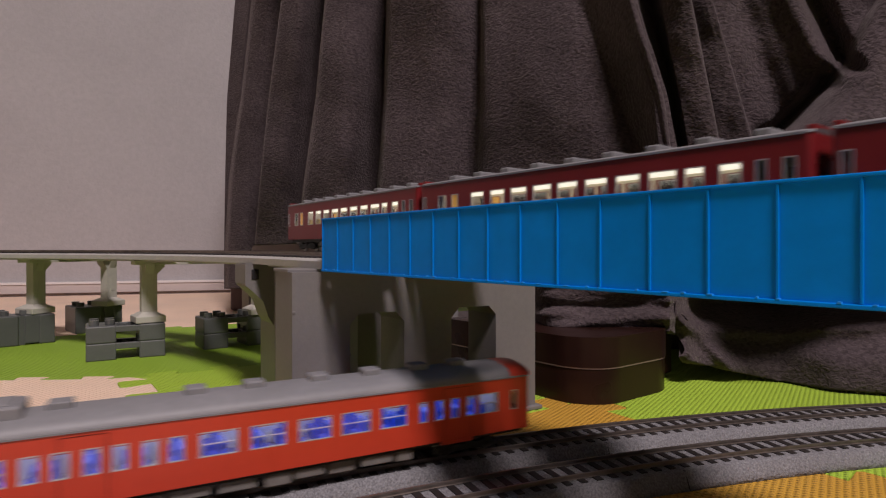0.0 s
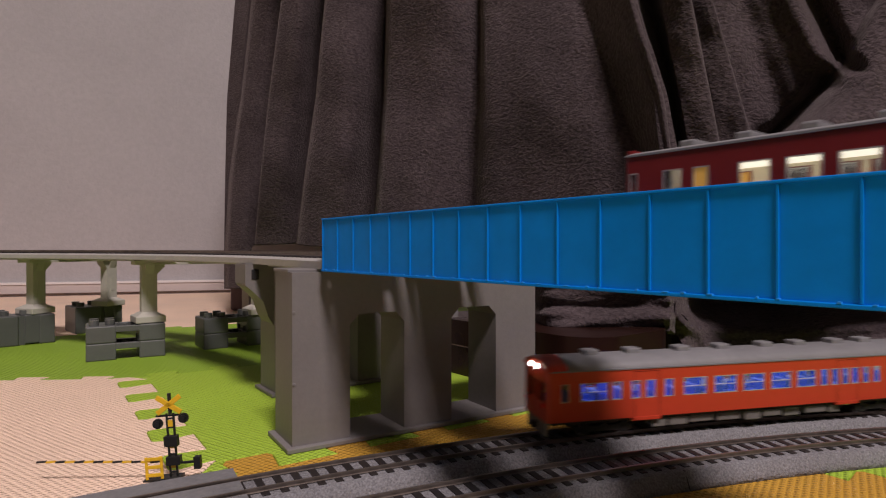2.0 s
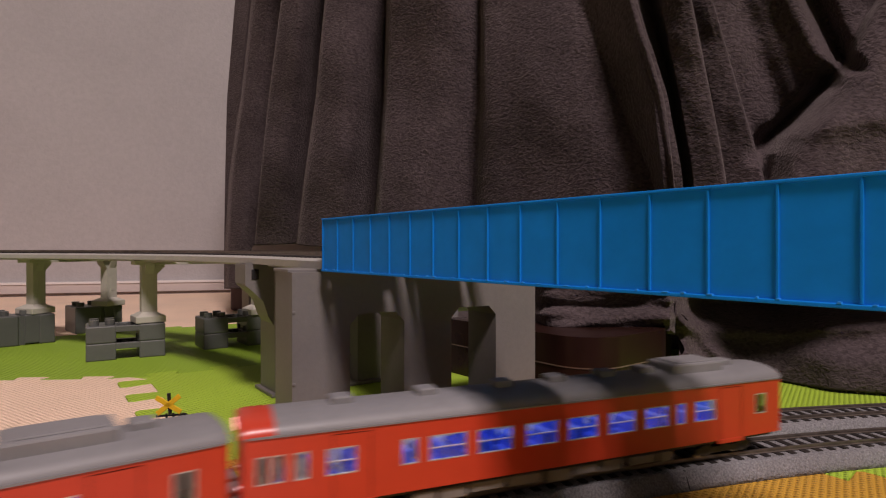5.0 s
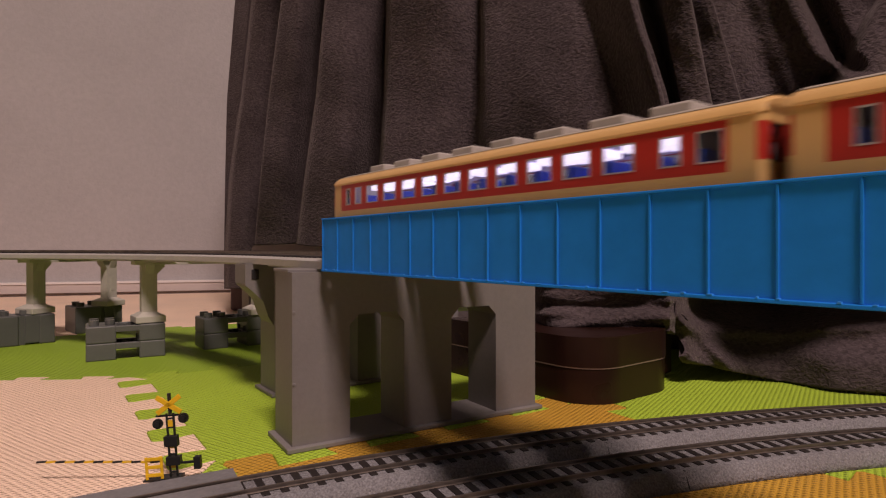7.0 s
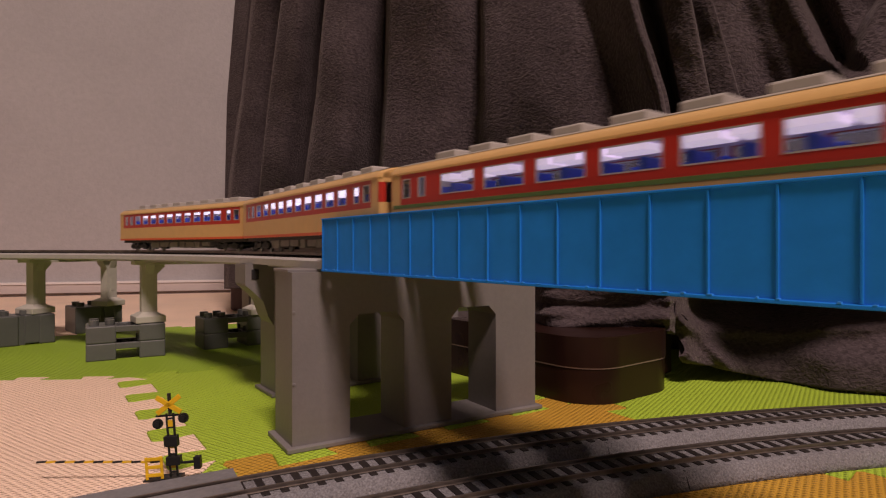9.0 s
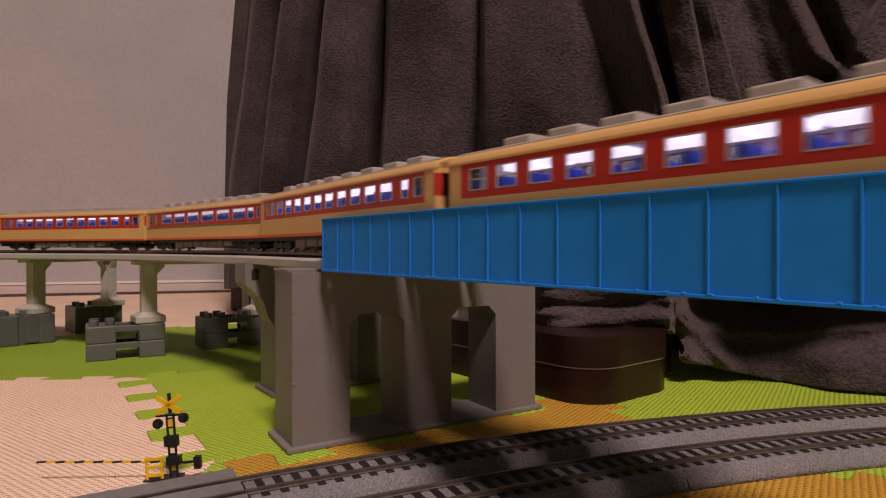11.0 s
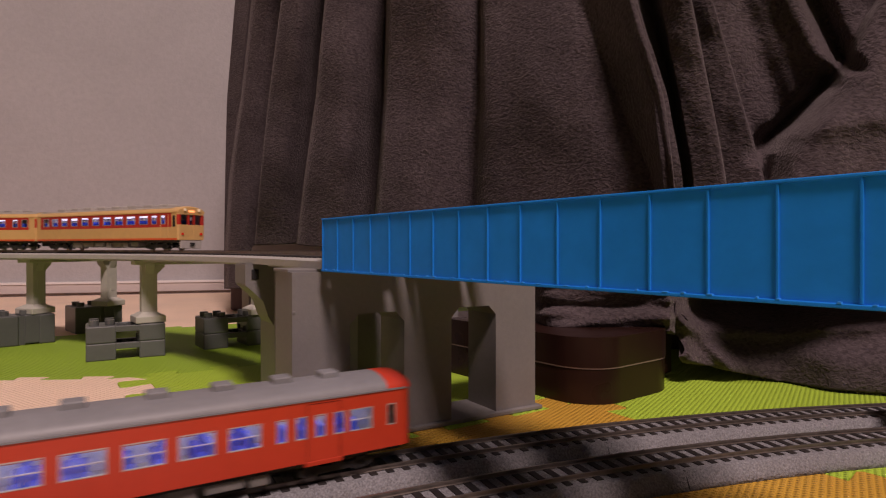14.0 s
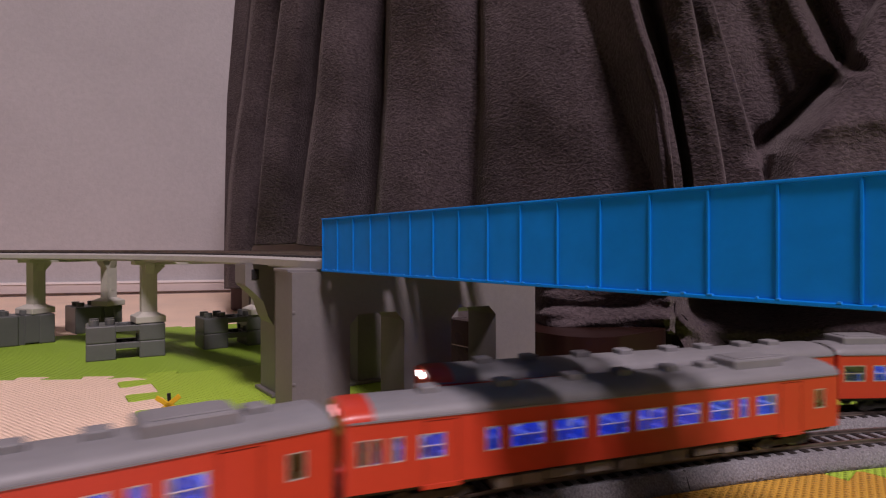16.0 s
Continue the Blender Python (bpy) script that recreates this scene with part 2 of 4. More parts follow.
# ---------------------------------------------------------------- room
def room():
    wa, wd = Vector((-613.0, 822.0)), Vector((0.9587, 0.2846))
    b = B()
    nrm = Vector((-wd.y, wd.x))
    p, q = wa - wd * 1500, wa + wd * 3200
    prism(b, [tuple(p), tuple(q), tuple(q + nrm * 100), tuple(p + nrm * 100)], -14, 2400)
    tagged(part("wall_north", b, M_WALL), "pale grey textured wallpaper wall", "wall", kind="structure")
    b = B()
    prism(b, [tuple(p - nrm * 7), tuple(q - nrm * 7), tuple(q), tuple(p)], 3.5, 16)
    tagged(part("baseboard", b, M_TRIM), "pale pinkish white skirting board along the wall", "baseboard", kind="structure")
    b = B()
    prism(b, [tuple(p - nrm * 8.5), tuple(q - nrm * 8.5), tuple(q), tuple(p)], 16, 19)
    tagged(part("trim", b, M_CAP), "white rounded cap of the skirting board", "trim", kind="structure")
    b = B()
    prism(b, [tuple(p - nrm * 3), tuple(q - nrm * 3), tuple(q), tuple(p)], -10, 3.5)
    tagged(part("trim_foot", b, M_TRIM), "set-back foot of the skirting board", "trim", kind="structure")
    # unseen walls, added dark to keep fill light out of the shadows
    for name, x0, x1, y0, y1 in (("wall_west", -1900, -1800, -2300, 2100), ("wall_east", 2300, 2400, -2300, 2400), ("wall_south", -1900, 2400, -2400, -2300)):
        b = B()
        box(b, x0, x1, y0, y1, -14, 2400)
        tagged(part(name, b, M_DARKWALL), "unseen room wall, kept dark to limit bounced light", "wall", kind="structure")
    b = B()
    box(b, -1900, 2400, -2400, 2400, 2400, 2500)
    tagged(part("ceiling", b, M_CEIL), "plain white papered ceiling", "ceiling", kind="structure")


def tongues(p, q, n, amp=9.0, start=1):
    """The points of an interlocking mat edge from p to q: n dovetail tongues."""
    p, q = Vector(p), Vector(q)
    d = (q - p) / n
    side = Vector((-d.y, d.x)).normalized()
    out = [p]
    for i in range(n):
        s = side * amp * 0.5 * start
        a, e = p + d * i, p + d * (i + 1)
        for f, k in ((0.30, -1), (0.24, 0.7), (0.28, 1), (0.70, 1), (0.74, 0.7), (0.68, -1)):
            out.append(a + d * f + s * k)
    out.append(q)
    return out


def mat_tile(name, loop, material, label):
    """A foam mat from its outline, 10 mm thick, with a slightly rounded rim."""
    pts = [Vector(p) for p in loop]
    keep = [p for i, p in enumerate(pts) if (p - pts[i - 1]).length > 0.05]
    n = len(keep)
    area = sum(keep[i].x * keep[(i + 1) % n].y - keep[(i + 1) % n].x * keep[i].y for i in range(n))
    if area < 0:
        keep.reverse()
    rings = []
    for inset, z in ((0.12, -10.0), (0.12, -0.7), (0.3, -0.2), (0.75, 0.0)):
        ring = []
        for i, c in enumerate(keep):
            a, e = (c - keep[i - 1]).normalized(), (keep[(i + 1) % n] - c).normalized()
            m = Vector((-a.y - e.y, a.x + e.x))
            m = m.normalized() if m.length > 1e-6 else Vector((-a.y, a.x))
            ring.append((c.x + m.x * inset, c.y + m.y * inset, z))
        rings.append(ring)
    b = B()
    vs = [[b.verts.new(Vector(c) * MM) for c in ring] for ring in rings]
    for lo, hi in zip(vs, vs[1:]):
        for i in range(n):
            b.faces.new((lo[i], lo[(i + 1) % n], hi[(i + 1) % n], hi[i]))
    f = b.faces.new(vs[-1])
    f.normal_update()
    bmesh.ops.triangulate(b, faces=[f])
    return part(name, b, material, FLOOR, label)


b = B()
box(b, -1800, 2300, -2300, 2200, -14, -10.2)
FLOOR = tagged(part("floor", b, M_SUB), "floor covered with interlocking foam mats in green, peach and orange", "floor", kind="structure")


def mats():
    v, w = Vector((0.565, -0.825)), Vector((0.825, 0.565))
    k = Vector((-73.0, 178.0))                      # where four mats meet
    t = 161.0
    c00, c01 = k, k - v * t                         # near and far end of the peach and green seam
    o = k + w * t
    far_l = Vector((-330.0, 300.0))
    e_pg = tongues(c00, c01, 5, 14.0)
    e_go = tongues(c00, o, 5, 14.0)
    e_pf = tongues(far_l, c01, 5, 7.0)
    near_l = Vector((-420.0, -60.0))
    e_po = tongues(k + v * 330, k, 8, 12.0)
    mat_tile("foam_mat", [near_l, k + v * 330] + e_po[1:] + e_pg[1:] + e_pf[::-1][1:], M_PEACH, "peach foam floor mat with interlocking edges")
    g_r = o - v * t
    e_gr = tongues(o, g_r, 5, 9.0)
    e_gt = tongues(c01, g_r, 5, 9.0)
    mat_tile("foam_mat", e_pg[::-1] + e_go[1:] + e_gr[1:] + e_gt[::-1][1:-1], M_GREEN, "yellow green foam floor mat with interlocking edges")
    back = [Vector((-232.0, 503.0)) - w * 420, Vector((-232.0, 503.0)) + w * 520]
    e_b = tongues(back[0], back[1], 30, 9.0)
    mat_tile("foam_mat", [far_l, (-700, 270)] + e_b + [g_r + w * 200] + e_gt[::-1] + e_pf[::-1][1:], M_GREEN2, "leaf green foam floor mat with interlocking edges")
    mat_tile("foam_mat", [(-1660, 480), (-900, 210)] + e_b + [(-613 + 0.9587 * t + 4.0, 822 + 0.2846 * t - 13.5) for t in (900, 300, -300, -1100)], M_PEACH, "peach foam floor mat along the wall")
    o2 = o + v * 170
    e_or = tongues(o, o2, 5, 12.0)
    mat_tile("foam_mat", [k + v * 330] + e_po[1:] + e_go[1:] + e_or[1:] + [o2 + v * 160], M_ORANGE, "orange foam floor mat under the curved tracks")
    mat_tile("foam_mat", e_or[::-1] + e_gr[1:] + [g_r + w * 200, (900, 800), (900, -300), o2 + v * 160], M_GREEN, "yellow green foam floor mat beside the blanket")
    mat_tile("foam_mat", [near_l, k + v * 330, o2 + v * 160, (900, -300), (600, -420), (-600, -420), (-900, 205), (-700, 270), far_l],
             M_GREEN2, "leaf green foam floor mats behind the tracks")


# ---------------------------------------------------------------- track
def sweep(bm, pts, profile):
    """Sweep an open or closed profile of (lateral, height) along (point, heading) pairs; lateral is to the left of the heading."""
    rows = []
    for p, a in pts:
        left = Vector((-math.sin(a), math.cos(a)))
        rows.append([bm.verts.new(Vector((p.x + left.x * l, p.y + left.y * l, z)) * MM) for l, z in profile])
    n = len(profile)
    for r0, r1 in zip(rows, rows[1:]):
        for i in range(n):
            bm.faces.new((r0[i], r0[(i + 1) % n], r1[(i + 1) % n], r1[i]))
    bm.faces.new(rows[0])
    bm.faces.new(rows[-1])


def rails(point, s0, s1, step, z, parent):
    for g in (-4.75, 4.75):
        b = B()
        sweep(b, [point(s0 + (s1 - s0) * i / step) for i in range(step + 1)],
              [(g - 0.32, z), (g + 0.32, z), (g + 0.3, z - 0.5), (g + 0.15, z - 0.55), (g + 0.15, z - 1.0), (g + 0.5, z - 1.2), (g - 0.5, z - 1.2), (g - 0.15, z - 1.0), (g - 0.15, z - 0.55), (g - 0.3, z - 0.5)])
        part("rail", b, M_RAIL, parent, "dull steel rail")


SLEEPER = None


def sleepers(point, s0, s1, pitch, z, parent, near0, near1):
    """Sleepers every pitch; those between near0 and near1 are parts of their own, the others are joined."""
    global SLEEPER
    if SLEEPER is None:
        b = B()
        box(b, -1.05, 1.05, -7.5, 7.5, -1.1, 0, 0.12)
        SLEEPER = bpy.data.meshes.new("sleeper")
        b.to_mesh(SLEEPER)
        b.free()
        SLEEPER.materials.append(M_SLEEPER)
    verts, faces = [], []
    n = int((s1 - s0) / pitch)
    for i in range(n):
        s = s0 + pitch * (i + 0.5)
        p, a = point(s)
        if near0 <= s <= near1:
            ob = new("sleeper", SLEEPER)
            ob.parent = parent
            ob.matrix_basis = pose(p.x * MM, p.y * MM, z * MM, 0, 0, math.degrees(a) + random.uniform(-0.4, 0.4))
        else:
            c, d, k = math.cos(a), math.sin(a), len(verts)
            for dz in (0, -1.1):
                for lx, ly in ((-1.15, -7.7), (1.15, -7.7), (1.15, 7.7), (-1.15, 7.7)):
                    verts.append(((p.x + lx * c - ly * d) * MM, (p.y + lx * d + ly * c) * MM, (z + dz) * MM))
            faces += [(k, k + 1, k + 2, k + 3)] + [(k + j, k + 4 + j, k + 4 + (j + 1) % 4, k + (j + 1) % 4) for j in range(4)]
    if verts:
        me = bpy.data.meshes.new("far_sleepers")
        me.from_pydata(verts, [], faces)
        me.materials.append(M_SLEEPER)
        ob = tagged(new("far_sleepers", me), kind="stuff")
        ob.parent = parent


def ground_track(r, label):
    def at(s):
        return loop_point(s, r)
    full = 2 * math.pi * r
    root = thing("railway_track", label, "railway track", "curved tracks on the mats")
    b = B()
    w = 11.5
    pts = [at(-full / 2 + full * i / 360) for i in range(361)]
    sweep(b, pts, [(-w, 0.05), (w, 0.05), (w - 0.8, 1.4), (9.4, 4.75), (8.3, 5.12), (-8.3, 5.12), (-9.4, 4.75), (-w + 0.8, 1.4)])
    part("ballast_bed", b, M_BALLAST, root, "speckled grey moulded ballast bed", True)
    # joints between track sections
    for s in (-560, -322, -196 if r == R_NEAR else -212, -20, 130):
        p, a = at(s)
        b = B()
        prism(b, [(-w, 0.2), (w, 0.2), (w - 0.7, 1.5), (9.2, 5.0), (-9.2, 5.0), (-w + 0.7, 1.5)], -0.14, 0.14, "yz")
        ob = part("section_joint", b, M_BLACK, root)
        ob.matrix_basis = pose(p.x * MM, p.y * MM, 0.00005, 0, 0, math.degrees(a))
    rails(at, -full / 2, full / 2, 360, 6.6, root)
    sleepers(at, -full / 2, full / 2, 4.9, 5.45, root, -420, 20)


def crossing():
    """Grey road deck over both tracks, and a ramp towards the mats."""
    root = thing("level_crossing_road", "grey plastic road deck of a level crossing between the rails", "level crossing")
    s_c = -356.0
    for r in (R_FAR, R_NEAR):
        for lo, hi in ((-3.9, 3.9), (5.9, 14.0), (-14.0, -5.9)):
            if r == R_NEAR and lo > 0:
                continue
            b = B()
            pts = [loop_point(s_c * r / R_FAR - 32 + 64 * i / 8, r) for i in range(9)]
            sweep(b, pts, [(lo, 4.5), (hi, 4.5), (hi - 0.3, 6.1), (lo + 0.3, 6.1)])
            part("deck_panel", b, M_ROAD, root)
    b = B()
    pts = [loop_point(s_c - 34 + 64 * i / 8, R_FAR) for i in range(9)]
    sweep(b, pts, [(14.0, 0.05), (29.0, 0.05), (28.6, 0.45), (14.0, 5.6)])
    part("ramp", b, M_ROAD, root, "sloping grey plastic ramp with chipped edge")


# ---------------------------------------------------------------- girder bridge and viaduct
def girder(off, label):
    """A plate girder span; its plates lie 13 mm to either side of the rails' middle."""
    root = thing("girder_bridge", label, "bridge", "blue girder spans")
    length, pitch = 400.0, 10.2
    base = P0 + off * N

    def place(ob):
        ob.matrix_basis = pose(base.x * MM, base.y * MM, 0, 0, 0, math.degrees(math.atan2(-U.y, -U.x)))
        return ob
    for side in (-1, 1):
        y = 13.0 * side
        b = B()
        box(b, 0, length, y - 0.4, y + 0.4, 60.6, 77.0)
        place(part("web_plate", b, M_BLUE, root, "bright blue plastic girder web"))
        for z0, z1, o in ((60.0, 60.65, 0.9), (77.0, 77.55, 0.85)):
            b = B()
            box(b, -0.3, length, min(y - 0.6 * side, y + o * side), max(y - 0.6 * side, y + o * side), z0, z1, 0.15)
            place(part("flange", b, M_BLUE, root))
        st = bpy.data.meshes.new("stiffener")
        b = B()
        box(b, -0.2, 0.2, min(y, y + 0.75 * side), max(y, y + 0.75 * side), 60.7, 76.95, 0.08)
        b.to_mesh(st)
        b.free()
        st.materials.append(M_BLUE)
        for i in range(int(length / pitch)):
            ob = new("stiffener", st)
            ob.parent = root
            d = base - U * (i * pitch + 0.35)
            ob.matrix_basis = pose(d.x * MM, d.y * MM, 0, 0, 0, math.degrees(math.atan2(-U.y, -U.x)))
    # moulding flash left along the bottom flange; its paler blue paints in the glints
    rnd = random.Random(5)
    b = B()
    for i in range(34):
        x = i * 5.1 + rnd.uniform(0, 3)
        box(b, x, x + rnd.uniform(0.25, 1.1), -13.95, -13.4, 60.6, 60.6 + rnd.uniform(0.1, 0.3), 0.05)
    place(part("moulding_flash", b, M_FLASH, root, "uneven flash along the lower edge, glints painted as paler blue"))
    b = B()
    for i in range(int(length / 20.2)):
        box(b, i * 20.2 + 1, i * 20.2 + 4, -12.6, 12.6, 60.6, 61.8)
    place(part("cross_beam", b, M_BLUE, root))
    b = B()
    for y in (-4.9, 4.9):
        box(b, 0, length, y - 1.2, y + 1.2, 60.7, 62.0)
    place(part("stringer", b, M_BLUE, root))
    b = B()
    for y in (-4.9, 4.9):
        box(b, 0, length, y - 1.8, y + 1.8, 62.1, 64.0, 0.2)
    box(b, 0, length, -9.4, 9.4, 62.2, 62.9, 0.1)
    for i in range(int(length / 4.6)):
        box(b, i * 4.6 + 1, i * 4.6 + 3.2, -7.8, 7.8, 62.4, 63.9)
    place(part("track_bed", b, M_BALLAST, root, "grey moulded track bed between the girders"))
    return root


def viaduct(off, label):
    def at(s):
        return upper_point(s, off)
    root = thing("viaduct_track", label, "viaduct", "raised tracks")
    for s0, s1 in ((-2500, -400.5), (0.5, 1300)):
        b = B()
        n = 8 if s0 < 0 else 90
        sweep(b, [at(s0 + (s1 - s0) * i / n) for i in range(n + 1)],
              [(-12.5, 60.6), (12.5, 60.6), (12.5, 63.2), (10.5, 64.0), (-10.5, 64.0), (-12.5, 63.2)])
        part("deck", b, M_CONC, root, "light grey moulded viaduct deck")
        b = B()
        sweep(b, [at(s0 + (s1 - s0) * i / n) for i in range(n + 1)], [(-5.5, 59.4), (5.5, 59.4), (5.5, 60.7), (-5.5, 60.7)])
        part("deck_rib", b, M_CONC, root)
    rails(at, -2500, 1300, 220, 66.0, root)
    sleepers(at, -2500, 1300, 4.9, 64.5, root, 0, 560)


def arch_pier(m, label, bracket=False):
    """A bridge pier with two arched openings, 104 mm long, 20 mm deep; x along its front."""
    root = thing("arched_bridge_pier", label, "bridge pier", "arched piers")
    H = 59.6

    def outline(x0, x1, z):
        return [(x0, z), (x0 + 3.5, z + 3.6), (x1 - 3.5, z + 3.6), (x1, z)]
    poly = [(0, 1.6), (20.5, 1.6)] + outline(20.5, 41.8, 41.0) + [(41.8, 1.6), (62.3, 1.6)] + outline(62.3, 83.5, 41.0) + [(83.5, 1.6), (104, 1.6), (104, H), (0, H)]
    b = B()
    prism(b, poly, 0, 20, "xz")
    b.normal_update()
    bmesh.ops.triangulate(b, faces=[f for f in b.faces if len(f.verts) > 4])
    part("pier_body", b, M_ARCH, root, "grey plastic pier body with two chamfered arches")
    b = B()
    box(b, -2.2, 106.2, -2.2, 22.2, 0.1, 1.7, 0.3)
    part("base_plate", b, M_ARCH, root)
    b = B()
    box(b, -0.6, 104.6, 3.0, 20.6, H - 0.1, H + 1.0, 0.2)
    part("bearing_shelf", b, M_ARCH, root)
    for x, z in ((0.1, 46), (0.1, 22), (20.0, 30)):
        b = B()
        box(b, x - 0.25, x + 0.9, -0.3, 0.1, z, z + 0.8, 0.08)
        part("mould_mark", b, M_ARCH, root)
    if bracket:
        b = B()
        prism(b, [(-12.5, H + 0.8), (-12.5, H - 8.5), (-11.0, H - 9.5), (-4.5, H - 16.0), (-2.2, H - 23.0), (0.2, H - 27.0), (0.2, H + 0.8)], 1.5, 19.0, "xz")
        b.normal_update()
        bmesh.ops.bevel(b, geom=b.edges[:], offset=0.4 * MM, segments=2, affect="EDGES")
        part("cantilever_head", b, M_ARCH, root, "flared head that carries the viaduct deck")
        b = B()
        box(b, -10.2, -7.0, 1.1, 1.6, H - 6.0, H - 1.5, 0.15)
        part("socket", b, M_BOGIE, root)
    root.matrix_basis = m
    return root


def portal_pier(p, q, z0):
    """A double track portal pier: two legs on square feet at p and q, joined by a flared beam."""
    root = thing("viaduct_pier", "pale grey plastic portal pier standing on toy blocks", "viaduct pier", "viaduct piers")
    p, q = Vector(p), Vector(q)
    span, turn = (q - p).length, math.degrees(math.atan2(q.y - p.y, q.x - p.x))
    top = 60.5 - z0
    for x, s in ((0.0, 1), (span, -1)):
        b = B()
        prism(b, [(x - 4.1, 6), (x + 4.1, 6), (x + 4.1, top - 9), (x + 4.1 + (4.4 if s > 0 else 0), top - 4.6), (x + 4.1 + (4.4 if s > 0 else 0), top - 3.2),
                  (x - 4.1 - (0 if s > 0 else 3.8), top - 3.2), (x - 4.1 - (0 if s > 0 else 3.8), top - 4.6), (x - 4.1, top - 9)], -4.0, 4.0, "xz")
        b.normal_update()
        bmesh.ops.bevel(b, geom=b.edges[:], offset=0.45 * MM, segments=2, affect="EDGES")
        leg = part("leg", b, M_PIER, root, "pale grey leg with flared head")
        b = B()
        box(b, x - 8.6, x + 8.6, -8.6, 8.6, 0.05, 4.2, 0.5)
        part("foot", b, M_PIER, leg)
        b = B()
        lo = [(x - 8.2, -8.2), (x + 8.2, -8.2), (x + 8.2, 8.2), (x - 8.2, 8.2)]
        hi = [(x - 4.1, -4.0), (x + 4.1, -4.0), (x + 4.1, 4.0), (x - 4.1, 4.0)]
        lv, hv = [b.verts.new(Vector((*c, 4.15)) * MM) for c in lo], [b.verts.new(Vector((*c, 6.6)) * MM) for c in hi]
        b.faces.new(lv), b.faces.new(hv)
        for i in range(4):
            b.faces.new((lv[i], lv[(i + 1) % 4], hv[(i + 1) % 4], hv[i]))
        part("foot_chamfer", b, M_PIER, leg)
        b = B()
        box(b, x - 1.5, x + 1.5, -4.2, -3.9, 12, top - 16, 0.1)
        part("rib", b, M_PIER, leg)
        b = B()
        prism(b, [(-6.2, top - 3.4), (-3.9, top - 9.5), (-3.9, top - 3.4)], x - 2.6, x + 2.6, "yz")
        part("bracket", b, M_PIER, leg)
    b = B()
    box(b, -8.6, span + 8.6, -6.2, 6.2, top - 3.4, top - 0.6, 0.4)
    part("cross_beam", b, M_PIER, root)
    b = B()
    for x in (0.0, span):
        box(b, x - 7.4, x + 7.4, -5.0, 5.0, top - 0.7, top, 0.15)
    part("bearing", b, M_PIER, root)
    root.matrix_basis = pose(p.x * MM, p.y * MM, z0 * MM, 0, 0, turn)
    return root


def toy_block(lx, ly, h, studs, hollow=False):
    """A studded building block standing on z = 0; hollow: a bridge-shaped block with an open middle."""
    root = thing("toy_block", "dark grey studded plastic building block on the mat", "building block", "grey building blocks")
    b = B()
    if hollow:
        box(b, 0, lx * 0.37, 0, ly, 0, h, 0.7)
        box(b, lx * 0.66, lx, 0, ly, 0, h, 0.7)
        box(b, lx * 0.36, lx * 0.67, 0.4, 4.0, h * 0.62, h - 0.4, 0.3)
        box(b, lx * 0.36, lx * 0.67, ly - 4.0, ly - 0.4, h * 0.62, h - 0.4, 0.3)
        for i in range(4):
            cyl(b, lx * (0.41 + 0.07 * i), ly * (0.3 if i % 2 else 0.62), h * 0.86, 0.8, h * 0.34, "z", 8)
        box(b, lx * 0.36, lx * 0.67, ly * 0.2, ly * 0.8, h * 0.64, h * 0.74, 0.2)
    else:
        box(b, 0, lx * 0.53, 0, ly, 0, h, 0.9)
        box(b, lx * 0.52, lx * 0.62, 1.6, ly - 1.6, 0, h - 0.4, 0.3)
        box(b, lx * 0.61, lx * 0.80, 0.5, ly - 0.5, 1.0, h, 0.6)
        box(b, lx * 0.79, lx, 0, ly, 0, h, 0.9)
    part("body", b, M_BRICK, root)
    for i in range(studs):
        for j in range(2):
            x = lx * (i + 0.5) / studs
            if hollow and 0.37 < x / lx < 0.66:
                continue
            b = B()
            cyl(b, x, ly * (0.27 + 0.46 * j), h + 1.5, 2.7, 3.2, "z", 14)
            part("stud", b, M_BRICK, root)
    return root


def stacks():
    tower = toy_block(43, 24, 10.3, 5, True)
    half = toy_block(43, 24, 10.3, 5, True)
    long = toy_block(46, 26, 20.8, 4)
    slab = toy_block(34, 30, 20.8, 3)

    def at(x, y, z, deg):
        return pose(x * MM, y * MM, z * MM, 0, 0, deg)
    half.matrix_basis = at(-211, 350, 0, 31)
    tower.matrix_basis = at(-211, 350, 10.35, 31)
    copy_thing(half, at(-158, 392, 0, 36))
    copy_thing(tower, at(-158, 392, 10.35, 36))
    long.matrix_basis = at(-309, 391, 0, 47)
    slab.matrix_basis = at(-287, 463, 0, 46)
    portal_pier((-187, 376), (-131, 421), 20.9)
    portal_pier((-292, 425), (-272, 482), 20.9)


def storage_box():
    root = thing("storage_box", "dark mauve plastic storage box under the blanket", "storage box")
    b = B()
    box(b, -228, -60, 634, 790, 0.1, 60, 3)
    part("body", b, M_MAUVE, root)
    b = B()
    box(b, 120, 430, 392, 700, 0.1, 330, 4)
    part("drawer_unit", b, M_MAUVE, root)
    b = B()
    box(b, -214, -206, 630, 635, 0.1, 58, 1)
    part("edge_trim", b, M_PIER, root, "pale vertical trim")
    b = B()
    box(b, -199, -194, 629, 635, 0.1, 58, 1)
    part("slot", b, M_BLACK, root)


